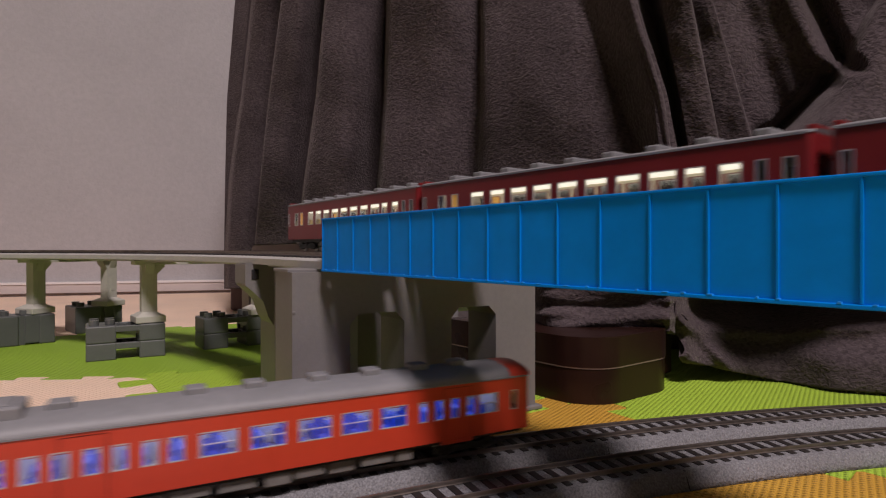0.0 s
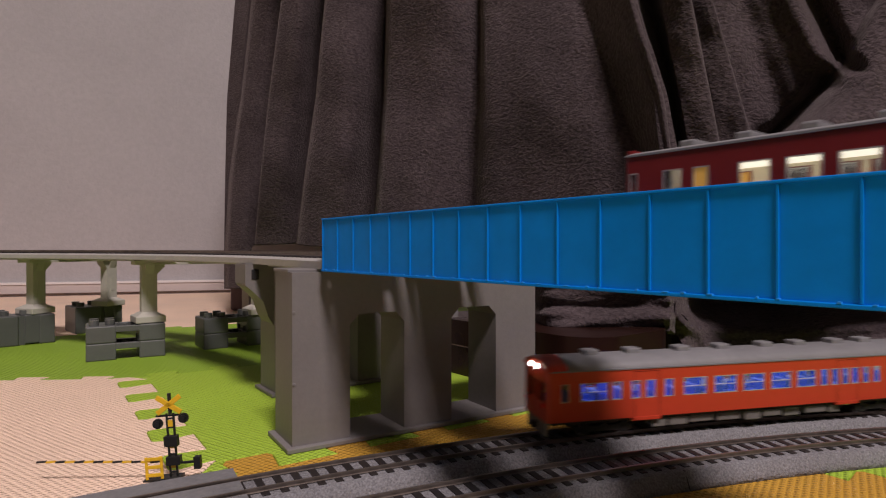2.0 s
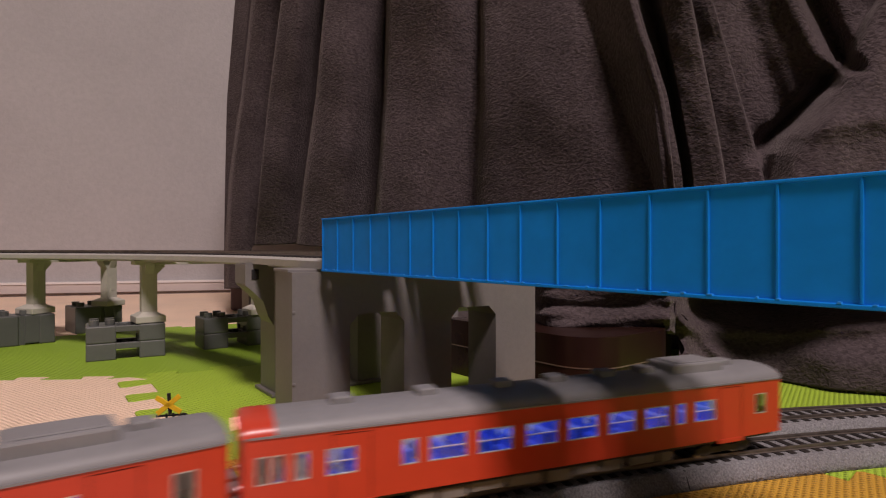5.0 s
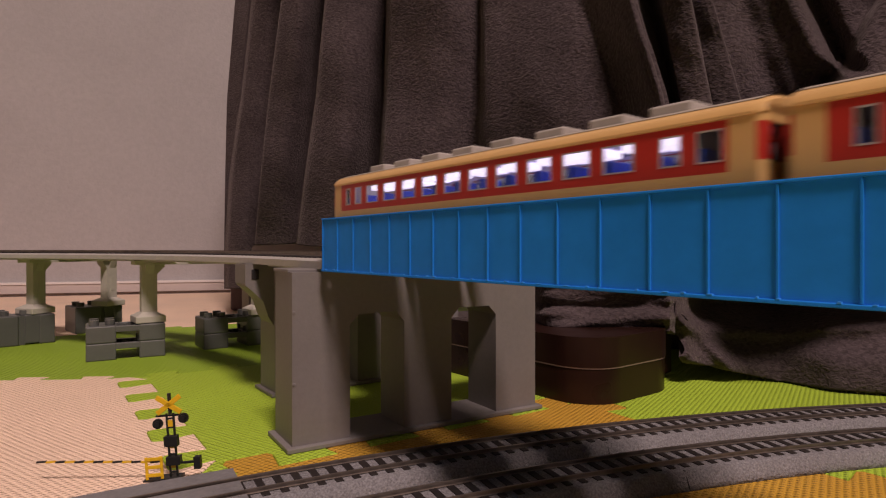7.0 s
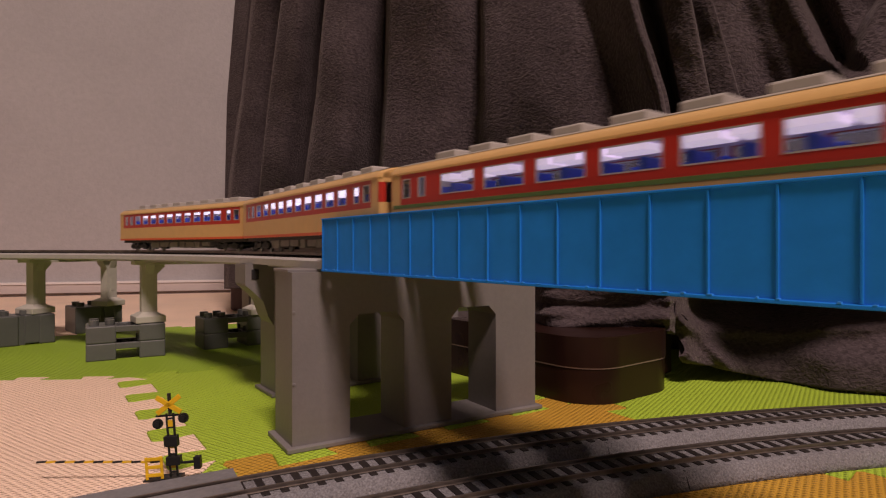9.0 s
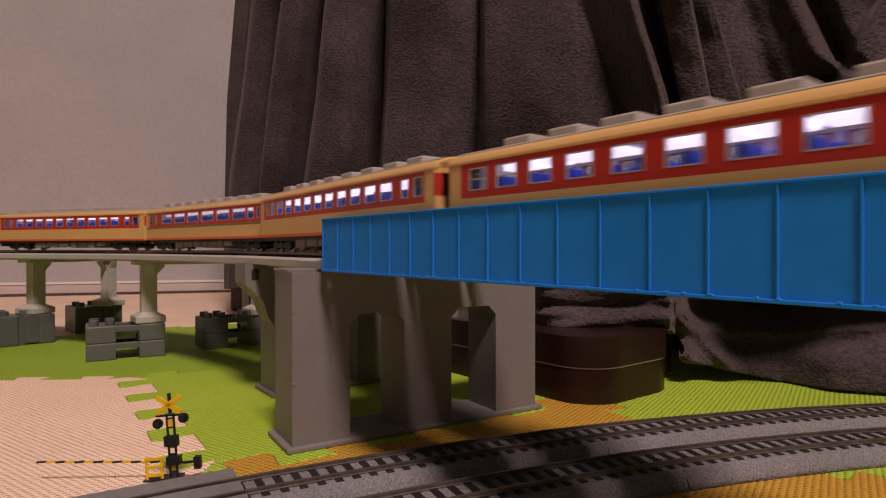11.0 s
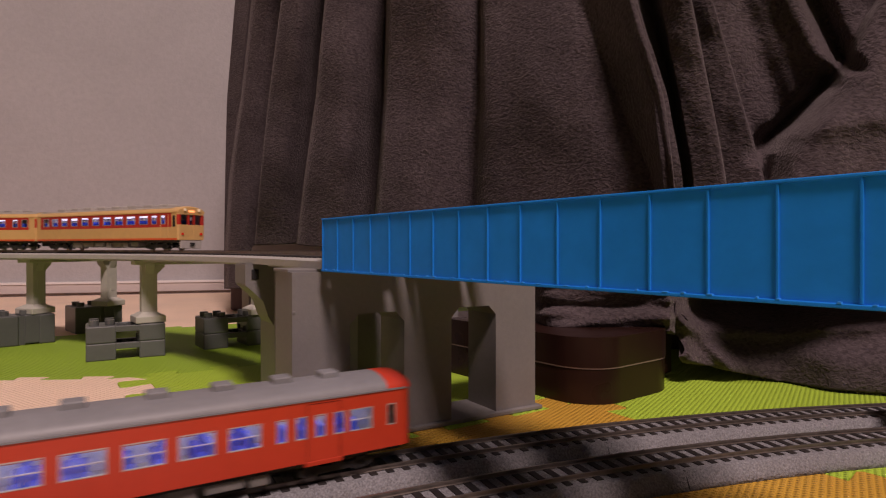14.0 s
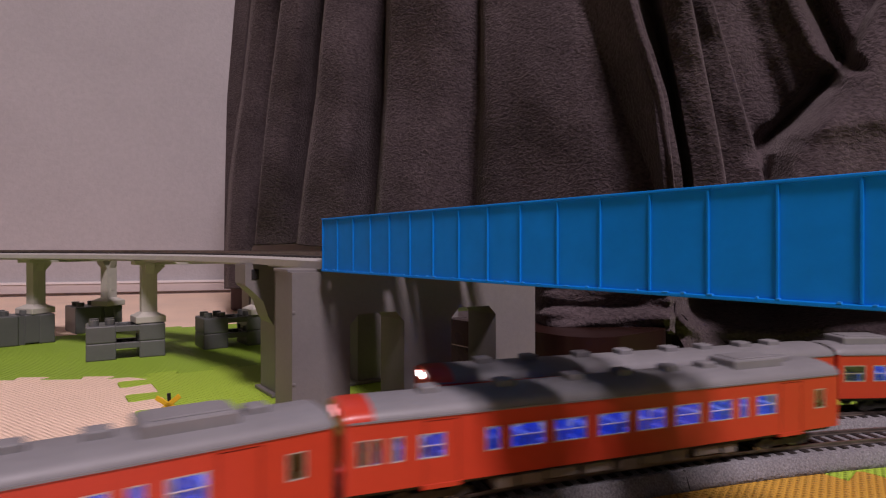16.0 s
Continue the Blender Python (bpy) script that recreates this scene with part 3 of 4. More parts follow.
# ---------------------------------------------------------------- crossing signal, case, blanket
def crossing_signal():
    root = thing("crossing_signal", "yellow and black railway crossing signal with crossbuck", "crossing signal")
    # upright lattice post
    b = B()
    for x in (-1.0, 1.0):
        box(b, x - 0.28, x + 0.28, -0.3, 0.3, 0, 19.5, 0.05)
    for i in range(7):
        box(b, -1.0, 1.0, -0.22, 0.22, 1.5 + i * 2.7, 2.0 + i * 2.7)
    part("post", b, M_BLACK, root, "black lattice post")
    for z in (3.0, 9.0, 15.0):
        b = B()
        box(b, -0.75, 0.75, -0.2, 0.2, z, z + 2.4)
        part("stripe", b, M_YELLOW, root, "yellow stripe")
    for a in (35, -35):
        b = B()
        box(b, -4.3, 4.3, -0.25, 0.25, -0.75, 0.75, 0.1)
        bmesh.ops.transform(b, matrix=pose(0, -0.5 * MM, 22.2 * MM, 0, a, 0), verts=b.verts)
        part("crossbuck_arm", b, M_YELLOW, root, "yellow crossbuck arm")
    b = B()
    cyl(b, 0, 0.2, 22.4, 0.55, 6.2, "z", 10)
    part("mast_top", b, M_BLACK, root)
    b = B()
    box(b, -4.2, 4.2, -0.3, 0.3, 18.6, 19.2, 0.1)
    part("lamp_bar", b, M_BLACK, root)
    for x, z in ((-3.4, 16.8), (4.2, 18.0)):
        b = B()
        cyl(b, x, -0.8, z, 1.5, 0.7, "y", 20)
        cyl(b, x, -1.5, z, 0.9, 1.2, "y", 14)
        part("warning_lamp", b, M_BLACK, root, "round black warning lamp")
    b = B()
    box(b, -2.0, 2.0, -1.2, 0.8, 9.6, 12.8, 0.2)
    part("indicator_box", b, M_BLACK, root)
    b = B()
    box(b, -1.8, 2.4, -1.2, 1.0, 4.0, 6.6, 0.2)
    box(b, 2.0, 6.4, -0.4, 0.4, 4.0, 4.7, 0.1)
    box(b, 6.2, 8.2, -1.0, 1.0, 2.2, 6.0, 0.25)
    part("gate_motor", b, M_BLACK, root)
    b = B()
    box(b, -8.5, 2.2, -2.0, 2.6, -0.4, 0.5, 0.15)
    part("foot", b, M_BLACK, root)
    b = B()
    for z in (1.2, 3.6, 6.0):
        box(b, -7.8, -2.6, -1.6, -1.1, z, z + 1.0, 0.1)
    for x in (-7.8, -3.4):
        box(b, x, x + 0.9, -1.5, -1.2, 0, 7.2, 0.1)
    part("guard_rail", b, M_YELLOW, root, "yellow guard rail")
    for i in range(13):
        b = B()
        box(b, -4.0 - 2.75 * (i + 1), -4.0 - 2.75 * i, -0.3, 0.3, 5.0 + 0.24 * i, 5.5 + 0.24 * i)
        part("barrier_segment", b, M_BLACK if i % 2 == 0 else M_YELLOW, root)
    root.matrix_basis = pose(-0.0786, 0.1735, 0.0006, 0, -4, 3) @ Matrix.Scale(0.97, 4)


def case():
    root = thing("plastic_case", "glossy dark brown plastic case with rounded corners on the mat", "case")

    def rounded(x0, x1, y0, y1, r, n=22):
        out = []
        for cx, cy, a0 in ((x1 - r, y1 - r, 0), (x0 + r, y1 - r, 90), (x0 + r, y0 + r, 180), (x1 - r, y0 + r, 270)):
            out += [(cx + r * math.cos(radians(a0 + 90 * i / n)), cy + r * math.sin(radians(a0 + 90 * i / n))) for i in range(n + 1)]
        return out
    for name, z0, z1, g in (("tray", 0.2, 15.6, 0.0), ("lid", 16.0, 29.2, -0.4)):
        b = B()
        prism(b, rounded(g, 68 - g, g, 120 - g, 20), z0, z1)
        bmesh.ops.bevel(b, geom=[e for e in b.edges if abs(e.verts[0].co.z - e.verts[1].co.z) < 1e-6 and e.verts[0].co.z > z1 * MM * 0.99], offset=2.2 * MM, segments=3, affect="EDGES")
        part(name, b, M_CASE, root, smooth=True).data.set_sharp_from_angle(angle=radians(40))
    # the rim's highlight is in its pale colour
    b = B()
    prism(b, rounded(-0.35, 68.35, -0.35, 120.35, 20.3), 15.4, 16.1)
    part("rim", b, M_RIM, root, "rim between tray and lid with its glint painted pale")
    b = B()
    box(b, 67.5, 84, 14, 110, 2.5, 27.0, 1.5)
    part("hinge_side", b, M_CASE, root)
    root.matrix_basis = pose(0.0625, 0.2475, 0, 0, 0, 38)


def lerp_table(x, table):
    for (x0, y0), (x1, y1) in zip(table, table[1:]):
        if x <= x1:
            k = min(max((x - x0) / (x1 - x0), 0), 1)
            return y0 + (y1 - y0) * k
    return table[-1][1]


def smooth_table(x, table):
    """Like lerp_table, eased a little at the knots."""
    return sum(lerp_table(x + o, table) for o in (-14, -7, 0, 7, 14)) / 5


def ease(x):
    x = min(1.0, max(0.0, x))
    return x * x * (3 - 2 * x)


def blanket():
    """A heavy fleece hung over furniture: overlapping pleats that lean, a swag tucked behind a loose drape,
    and the drape's roll on the floor. Bearings are tangents x / y, slopes are tangents (z - 68) / y, in thousandths."""
    depth = [(-370, 620), (-175, 500), (15, 420), (140, 378), (250, 342), (385, 312), (450, 312), (566, 306), (651, 298), (1100, 286)]
    skirt = [(-370, 620), (-175, 500), (15, 420), (140, 350), (165, 292), (385, 292), (425, 320), (510, 326), (566, 322), (651, 302), (747, 295), (1100, 288)]
    hem = [(-372, -70), (-333, -70), (-322, 3), (-250, 6), (-200, 0), (-80, -40), (90, -70), (150, -133), (300, -140), (385, -141), (396, -150), (420, -192), (470, -206), (510, -214),
           (566, -226), (651, -240), (747, -247), (1100, -247)]
    # each pleat edge: its bearing at the slopes 0, 125, 250 and 417; how far its cloth stands out; its form
    edges = [((-369, -367, -364, -350), 6, "flat"), ((-368, -360, -342, -324), 34, "left"), ((-315, -305, -292, -270), 60, "left"), ((-248, -233, -215, -199), 74, "left"),
             ((-121, -110, -101, -96), 60, "left"), ((47, 53, 60, 62), 20, "left"), ((382, 347, 291, 234), 46, "right"), ((391, 389, 378, 327), -34, "valley"),
             ((430, 421, 399, 366), 22, "right"), ((491, 476, 453, 419), 16, "right"), ((568, 540, 502, 453), 0, "flat"), ((1100, 1100, 1100, 1100), 0, "flat")]
    slopes = (0, 125, 250, 417)

    def edge_at(k, e):
        return smooth_table(max(e, -40), list(zip(slopes, edges[k][0]))) if e < 400 else lerp_table(e, list(zip(slopes, edges[k][0])))
    front = [(60, 520), (158, 548), (188, 568), (270, 656), (312, 674), (388, 710), (417, 729), (480, 760)]
    swag = [(290, 664), (310, 650), (330, 633), (378, 609), (417, 592), (480, 570)]
    rows, per = 230, 27
    wide = {10: 90}
    cols = []
    for k in range(len(edges) - 1):
        n = wide.get(k, per)
        cols += [(k, i / n) for i in range(n)]
    cols.append((len(edges) - 2, 1.0))
    nc = len(cols)
    verts, faces = [], []
    for j in range(rows + 1):
        v = j / rows
        for k, f in cols:
            base = edges[k][0][0] + (edges[k + 1][0][0] - edges[k][0][0]) * f
            e0 = lerp_table(base, hem)
            e = e0 + (520 - e0) * v
            b0, b1 = edge_at(k, e), edge_at(k + 1, e)
            b = b0 + (b1 - b0) * f
            amp, form = edges[k][1], edges[k][2]
            high = ease((e + 75) / 60) if b > 100 else 1.0          # pleats die out above the drape on the floor
            low = 1 - ease((e + 66) / 34)
            d = smooth_table(b, depth) * (1 - low) + smooth_table(b, skirt) * low
            q = Vector((b * 0.006, e * 0.004, k * 0.7))
            amp *= (0.85 + 0.25 * noise.noise(Vector((k * 3.1, e * 0.006, 0.5)))) * high
            if form == "left":
                nose = math.sin(min(1.0, f / 0.13) * math.pi / 2)
                d -= amp * nose * (1 - max(0.0, (f - 0.10) / 0.90) ** 1.7)
                b -= 10.0 * math.sin(math.pi * min(1.0, f / 0.26)) * high if k > 1 else 0
                d -= amp * 0.10 * math.sin(math.pi * min(1.0, f / 0.9)) * (1 + math.sin(e * 0.011 + 2.1 * k))
            elif form == "right":
                nose = math.sin(min(1.0, (1 - f) / 0.22) * math.pi / 2)
                d -= amp * nose * (f ** 1.4 if k == 6 else 0.4 + 0.6 * f)
                b += 6.0 * math.sin(math.pi * min(1.0, (1 - f) / 0.35)) * high
            elif form == "valley":
                d -= amp * math.sin(math.pi * f) ** 0.6
            wob = 4.5 * noise.noise(q) + 2.2 * noise.noise(q * 2.7) + 0.8 * noise.noise(q * 7)
            d -= wob * (0.35 + 0.65 * high)
            if b > 440:
                # the swag: a ridge that runs down into the knot, with a pocket behind it
                up = ease((e - 285) / 30)
                s = b - lerp_table(e, swag)
                d -= up * 10 * math.exp(-(s / (34 if s < 0 else 11)) ** 2)
                d += up * 16 * math.exp(-((s - 34) / 20) ** 2)
                d += 5 * ease((e - 190) / 60) * math.exp(-((b - 560 - (e - 250) * -0.35) / 24) ** 2)
                # the loose drape in front, and the dark tuck along its edge
                s = b - lerp_table(e, front)
                on = ease((e - 20) / 60)
                d -= on * 17 * ease((s + 4) / 20)
                d += on * 18 * math.exp(-((s + 18) / (15 if s > -18 else 20)) ** 2) * ease((330 - e) / 50) * ease((e - 130) / 60)
                d -= on * 5 * math.exp(-((e - 205 - 0.10 * (b - 600)) / 26) ** 2) * ease(s / 40)
                d -= on * 0.085 * (440 - e) * ease(s / 60)
            if b > 392:       # the roll over the floor with a hollow above it
                ridge = -128 - 14 * math.sin(math.pi * min(1.0, max(0.0, (b - 400) / 330))) + 10 * noise.noise(Vector((b * 0.012, 2.0, 0)))
                side = ease((b - 388) / 26)
                d -= low * side * (24 * ease((ridge + 34 - e) / 105) + 7 * math.exp(-((e - ridge) / 15) ** 2))
                d += low * side * 16 * math.exp(-((e + 92) / 17) ** 2) * ease((b - 400) / 40)
                s = (b - 387) * 0.68 + (e + 104) * 0.73            # the flap's slanting fold
                d -= low * 8 * math.exp(-((s + 2) / 14) ** 2) * ease((520 - b) / 60)
                d -= low * 3 * noise.noise(Vector((b * 0.010 + e * 0.012, e * 0.02, 8.0)))
            elif b > 130:     # the hem folded over the case
                d -= low * ease((b - 130) / 30) * (5 * math.exp(-((e + 118) / 22) ** 2) + 5 * noise.noise(Vector((b * 0.012, e * 0.05, 4.0))) - 5 * math.exp(-((e + 100) / 8) ** 2))
                d -= low * 7 * math.exp(-((b - 380) / 9) ** 2)
            verts.append((b * d * 1e-6, d * MM, max(0.9, 68 + e * d * 1e-3) * MM))
    for j in range(rows):
        for c in range(nc - 1):
            a = j * nc + c
            faces.append((a, a + 1, a + nc + 1, a + nc))
    top = rows * nc
    n0 = len(verts)
    for c in range(nc):
        x, y, z = verts[top + c]
        verts.append((x * 1.25, y + 0.30, z + 0.02))
    for c in range(nc - 1):
        faces.append((top + c, top + c + 1, n0 + c + 1, n0 + c))
    me = bpy.data.meshes.new("fleece_blanket")
    me.from_pydata(verts, [], faces)
    me.materials.append(M_FLEECE)
    for p in me.polygons:
        p.use_smooth = True
    ob = new("fleece_blanket", me)
    s = ob.modifiers.new("thickness", "SOLIDIFY")
    s.thickness, s.offset = 0.005, -1
    tagged(ob, "dark grey brown fleece blanket hanging in deep folds", "blanket")


room()
mats()
ground_track(R_FAR, "grey ballasted model railway track curving past the bridge pier")
ground_track(R_NEAR, "grey ballasted model railway track on the inside of the curve")
crossing()
girder(0.0, "bright blue plastic plate girder bridge on the arched pier")
girder(33.0, "bright blue plastic plate girder bridge behind the first span")
viaduct(0.0, "light grey raised model railway track on piers")
viaduct(33.0, "second light grey raised model railway track beside the first")
PIER_TURN = math.degrees(math.atan2(0.519, 0.855))
arch_pier(pose(-0.0500, 0.1965, 0, 0, 0, PIER_TURN), "grey plastic double-arched pier under the blue bridge end")
arch_pier(pose(-0.0765, 0.2700, 0, 0, 0, PIER_TURN + 4), "grey plastic double-arched pier under the viaduct", True)
stacks()
storage_box()
crossing_signal()
case()
blanket()


# ---------------------------------------------------------------- rolling stock (local x along the track, z = 0 at the rail top)
def windows_even(x0, n, pitch, w):
    return [(x0 + pitch * i, w) for i in range(n)]


def side_band(bm, half, y, z0, z1, holes, thick=0.55):
    """Wall strip between holes (centre, width)."""
    x = -half
    s = 1 if y > 0 else -1
    for c, w in sorted(holes):
        box(bm, x, c - w / 2, min(y, y - s * thick), max(y, y - s * thick), z0, z1)
        x = c + w / 2
    box(bm, x, half, min(y, y - s * thick), max(y, y - s * thick), z0, z1)


def side_wall(bm, half, y, zs, holes, thick=0.3):
    """One continuous side wall with window openings cut through it."""
    xs = [-half] + [v for c, w in sorted(holes) if abs(c) + w / 2 < half - 0.3 for v in (c - w / 2, c + w / 2)] + [half]
    s = 1 if y > 0 else -1
    out = {}

    def vert(i, k, m):
        if (i, k, m) not in out:
            out[i, k, m] = bm.verts.new(Vector((xs[i], y - s * thick * m, zs[k])) * MM)
        return out[i, k, m]
    for i in range(len(xs) - 1):
        for k in range(len(zs) - 1):
            hole = k == 1 and i % 2 == 1
            if not hole:
                for m in (0, 1):
                    bm.faces.new((vert(i, k, m), vert(i + 1, k, m), vert(i + 1, k + 1, m), vert(i, k + 1, m)))
            else:
                for p, q in (((i, k), (i + 1, k)), ((i + 1, k), (i + 1, k + 1)), ((i + 1, k + 1), (i, k + 1)), ((i, k + 1), (i, k))):
                    bm.faces.new((vert(*p, 0), vert(*q, 0), vert(*q, 1), vert(*p, 1)))


def railcar(name, label, group, half, wins, zw, paint, roof_paint, led, seat, band=None, sill=None, stripe=None,
            cab=0, vents=(), big_unit=None, unit_mat=None, lights=True, roof_end=None, tall=1.0, eave=20.6, rise=5.0, unit_top=26.6, unit_w=3.4, led_drop=1.6, head=M_HEAD, amber=None, led_w=2.2, cabin=M_INNERW, top_paint=None, broken=False, doors=()):
    """One vehicle. wins: (centre, width, sash) along the side; cab: +1 or -1, the end with a driver's cab, 0 for none."""
    root = thing(name, label, "train car", group)
    hw, z_sill, z_top = 9.6, 6.0, eave
    w0, w1 = zw
    holes = [(c, w) for c, w, _ in wins]
    band = band or paint
    lo, hi = (w0 - 1.7, w1 + 1.2) if band is not paint else (z_sill, z_top)
    for y in (-hw, hw):
        b = B()
        side_wall(b, half - (1.2 if band is paint else 5.5), y, (lo, w0, w1, hi), holes)
        part("side_wall" if band is paint else "window_band", b, band, root, "" if band is paint else "deep red band between the windows")
        if band is not paint:
            b = B()
            side_band(b, half - 1.2, y, z_sill + 1.0, lo, [])
            part("lower_panel", b, paint, root)
            b = B()
            side_band(b, half - 1.2, y, hi, z_top, [])
            part("upper_panel", b, paint, root)
    for e in (-1, 1):
        x0, x1 = (half - 1.6, half) if e > 0 else (-half, -half + 1.6)
        for mat_, z0, z1 in ((paint, z_sill, w0 - 0.3), (band, w0 - 0.3, w1 + 0.3), (paint, w1 + 0.3, z_top + 1.6)):
            b = B()
            if z0 < w0 - 1:
                for y0, y1 in ((-8.4, -1.6), (1.6, 8.4)):
                    box(b, x0, x1, y0, y1, z0, z1, 0.1)
                box(b, x0, x1, -1.6, 1.6, z_sill, 7.2)
            elif z0 < w1:
                for y0, y1 in ((-8.4, -7.6), (-2.4, -1.5), (1.5, 2.4), (7.6, 8.4)):
                    box(b, x0, x1, y0, y1, z0, z1)
            else:
                box(b, x0, x1, -8.4, 8.4, z0, z1, 0.2)
            for y in (-1, 1):
                cyl(b, e * (half - 1.25), y * (hw - 1.25), (z0 + min(z1, z_top)) / 2, 1.25, min(z1, z_top) - z0, "z", 16)
            part("end_wall", b, mat_, root)
    if band is not paint:
        for y in (-hw, hw):
            for e in (-1, 1):
                b = B()
                xa, xb = sorted((e * (half - 5.5), e * (half - 1.2)))
                t = 0.3 if y > 0 else -0.3
                box(b, xa, xb, min(y, y - t), max(y, y - t), lo, hi)
                part("corner_panel", b, paint, root)
    if sill:
        b = B()
        for y in (-hw, hw):
            side_band(b, half - 1.0, y * 1.003, z_sill, z_sill + 1.05, [])
        part("sill_stripe", b, sill, root, "orange red stripe along the bottom edge")
    if stripe:
        b = B()
        for y in (-hw, hw):
            side_band(b, half - 2.0, y * 1.006, w0 - 2.6, w0 - 1.72, [])
        part("class_stripe", b, stripe, root, "thin green stripe below the windows")
    # roof: curved section, drawn in at the ends
    b = B()
    prof = [(-hw, z_top - 0.02), (-hw + 0.25, z_top + rise * 0.28), (-hw + 1.6, z_top + rise * 0.6), (-5.2, z_top + rise * 0.85), (-2.5, z_top + rise * 0.97), (0, z_top + rise * 1.0),
            (2.5, z_top + rise * 0.97), (5.2, z_top + rise * 0.85), (hw - 1.6, z_top + rise * 0.6), (hw - 0.25, z_top + rise * 0.28), (hw, z_top - 0.02)]
    rows = []
    for x, k in ((-half, 0.80), (-half + 0.7, 0.95), (-half + 2.4, 1.0), (half - 2.4, 1.0), (half - 0.7, 0.95), (half, 0.80)):
        rows.append([b.verts.new(Vector((x, y * (0.97 if k < 0.9 else 1), z_top - 0.02 + (z - z_top + 0.02) * k)) * MM) for y, z in prof])
    for r0, r1 in zip(rows, rows[1:]):
        for i in range(len(prof) - 1):
            b.faces.new((r0[i], r0[i + 1], r1[i + 1], r1[i]))
        b.faces.new((r0[0], r1[0], r1[-1], r0[-1]))
    b.faces.new(rows[0]), b.faces.new(rows[-1])
    part("roof", b, roof_paint, root, smooth=True).data.set_sharp_from_angle(angle=radians(38))
    if top_paint:
        b = B()
        rows = []
        for x in (-half + 1.2, half - (7.5 if cab else 1.2)):
            rows.append([b.verts.new(Vector((x, y, z + 0.12)) * MM) for y, z in prof[2:-2]])
        for i in range(len(rows[0]) - 1):
            b.faces.new((rows[0][i], rows[0][i + 1], rows[1][i + 1], rows[1][i]))
        part("roof_panel", b, top_paint, root, "beige grey painted roof panel", smooth=True)
    if roof_end:
        for e in ((cab,) if cab else ()):
            b = B()
            rows = []
            for x, k in ((half + 0.05, 0.82), (half - 0.7, 0.97), (half - 2.4, 1.012), (half - 7.0, 1.012)):
                rows.append([b.verts.new(Vector((e * x, y * 1.004, z_top - 0.02 + (z - z_top + 0.02) * k)) * MM) for y, z in prof])
            for r0, r1 in zip(rows, rows[1:]):
                for i in range(len(prof) - 1):
                    b.faces.new((r0[i], r0[i + 1], r1[i + 1], r1[i]))
            b.faces.new(rows[0])
            part("roof_front", b, roof_end, root, smooth=True).data.set_sharp_from_angle(angle=radians(38))
    b = B()
    for y in (-hw, hw):
        box(b, -half + 1.2, half - 1.2, min(y * 0.985, y * 1.03), max(y * 0.985, y * 1.03), z_top - 0.25, z_top + 0.2)
    part("rain_gutter", b, roof_paint, root)
    # windows
    for y in (-hw, hw):
        s = 1 if y > 0 else -1
        for c, w, sash in wins:
            b = B()
            box(b, c - w / 2, c + w / 2, min(y - s * 0.24, y - s * 0.14), max(y - s * 0.24, y - s * 0.14), w0, w1)
            pane = part("window", b, M_AMBER if c == amber else M_GLASS, root, "glowing amber pane" if c == amber else "")
            b = B()
            f = 0.22
            ya, yb = sorted((y - s * 0.22, y + s * 0.07))
            box(b, c - w / 2 - 0.05, c + w / 2 + 0.05, ya, yb, w0 - 0.05, w0 + f)
            box(b, c - w / 2 - 0.05, c + w / 2 + 0.05, ya, yb, w1 - f, w1 + 0.05)
            box(b, c - w / 2 - 0.05, c - w / 2 + f, ya, yb, w0 + f, w1 - f)
            box(b, c + w / 2 - f, c + w / 2 + 0.05, ya, yb, w0 + f, w1 - f)
            if sash:
                box(b, c - w / 2 + f, c + w / 2 - f, ya, yb - s * 0.02 if s > 0 else yb, (w0 + w1) / 2 - 0.12, (w0 + w1) / 2 + 0.12)
            part("window_frame", b, M_FRAME, pane, "thin metal window frame")
    for e in (-1, 1):
        for y0, y1 in ((-7.6, -2.4), (-1.5, 1.5), (2.4, 7.6)):
            b = B()
            xa = e * (half - 0.5)
            box(b, min(xa, xa - e * 0.2), max(xa, xa - e * 0.2), y0, y1, w0 - 0.3, w1 + 0.3)
            part("end_window", b, M_GLASS, root)
        b = B()
        xa = e * (half - 0.3)
        box(b, min(xa, xa - e * 0.5), max(xa, xa - e * 0.5), -1.6, 1.6, 7.2, w0 - 0.3)
        part("gangway_door", b, paint, root)
    for c, w in doors:
        for y in (-hw, hw):
            b = B()
            ya, yb = sorted((y - 0.05, y + (0.05 if y > 0 else -0.05)))
            for x in (c - w / 2, c + w / 2):
                box(b, x - 0.14, x + 0.14, ya, yb, z_sill + 0.3, z_top - 1.0)
            box(b, c - w / 2, c + w / 2, ya, yb, z_top - 1.2, z_top - 1.0)
            door = part("passenger_door", b, M_SEAM, root, "thin dark seams of a side door")
            b = B()
            box(b, c - w / 2 - 0.6, c + w / 2 + 0.6, min(y * 0.9, y * 1.012), max(y * 0.9, y * 1.012), z_sill - 1.1, z_sill + 0.15, 0.15)
            part("door_step", b, paint, door)
    # interior
    for y in (-8.98, 8.98):
        b = B()
        edges, wide = -half + 2.0, []
        for c, w in sorted(holes):
            a0, a1 = max(c - w / 2 - 0.9, edges + 0.25), min(c + w / 2 + 0.9, half - 2.2)
            if a1 - a0 > 0.6:
                wide.append(((a0 + a1) / 2, a1 - a0))
                edges = a1
        side_wall(b, half - 1.5, y * 1.012, (7.4, w0 - 0.2, w1 + 0.2, eave - 0.5), wide, 0.1)
        part("inner_lining", b, cabin, root)
    b = B()
    box(b, -half + 1.7, half - 1.7, -8.9, 8.9, 6.1, 7.4)
    part("cabin_floor", b, M_INNER, root)
    b = B()
    x = -half + 9
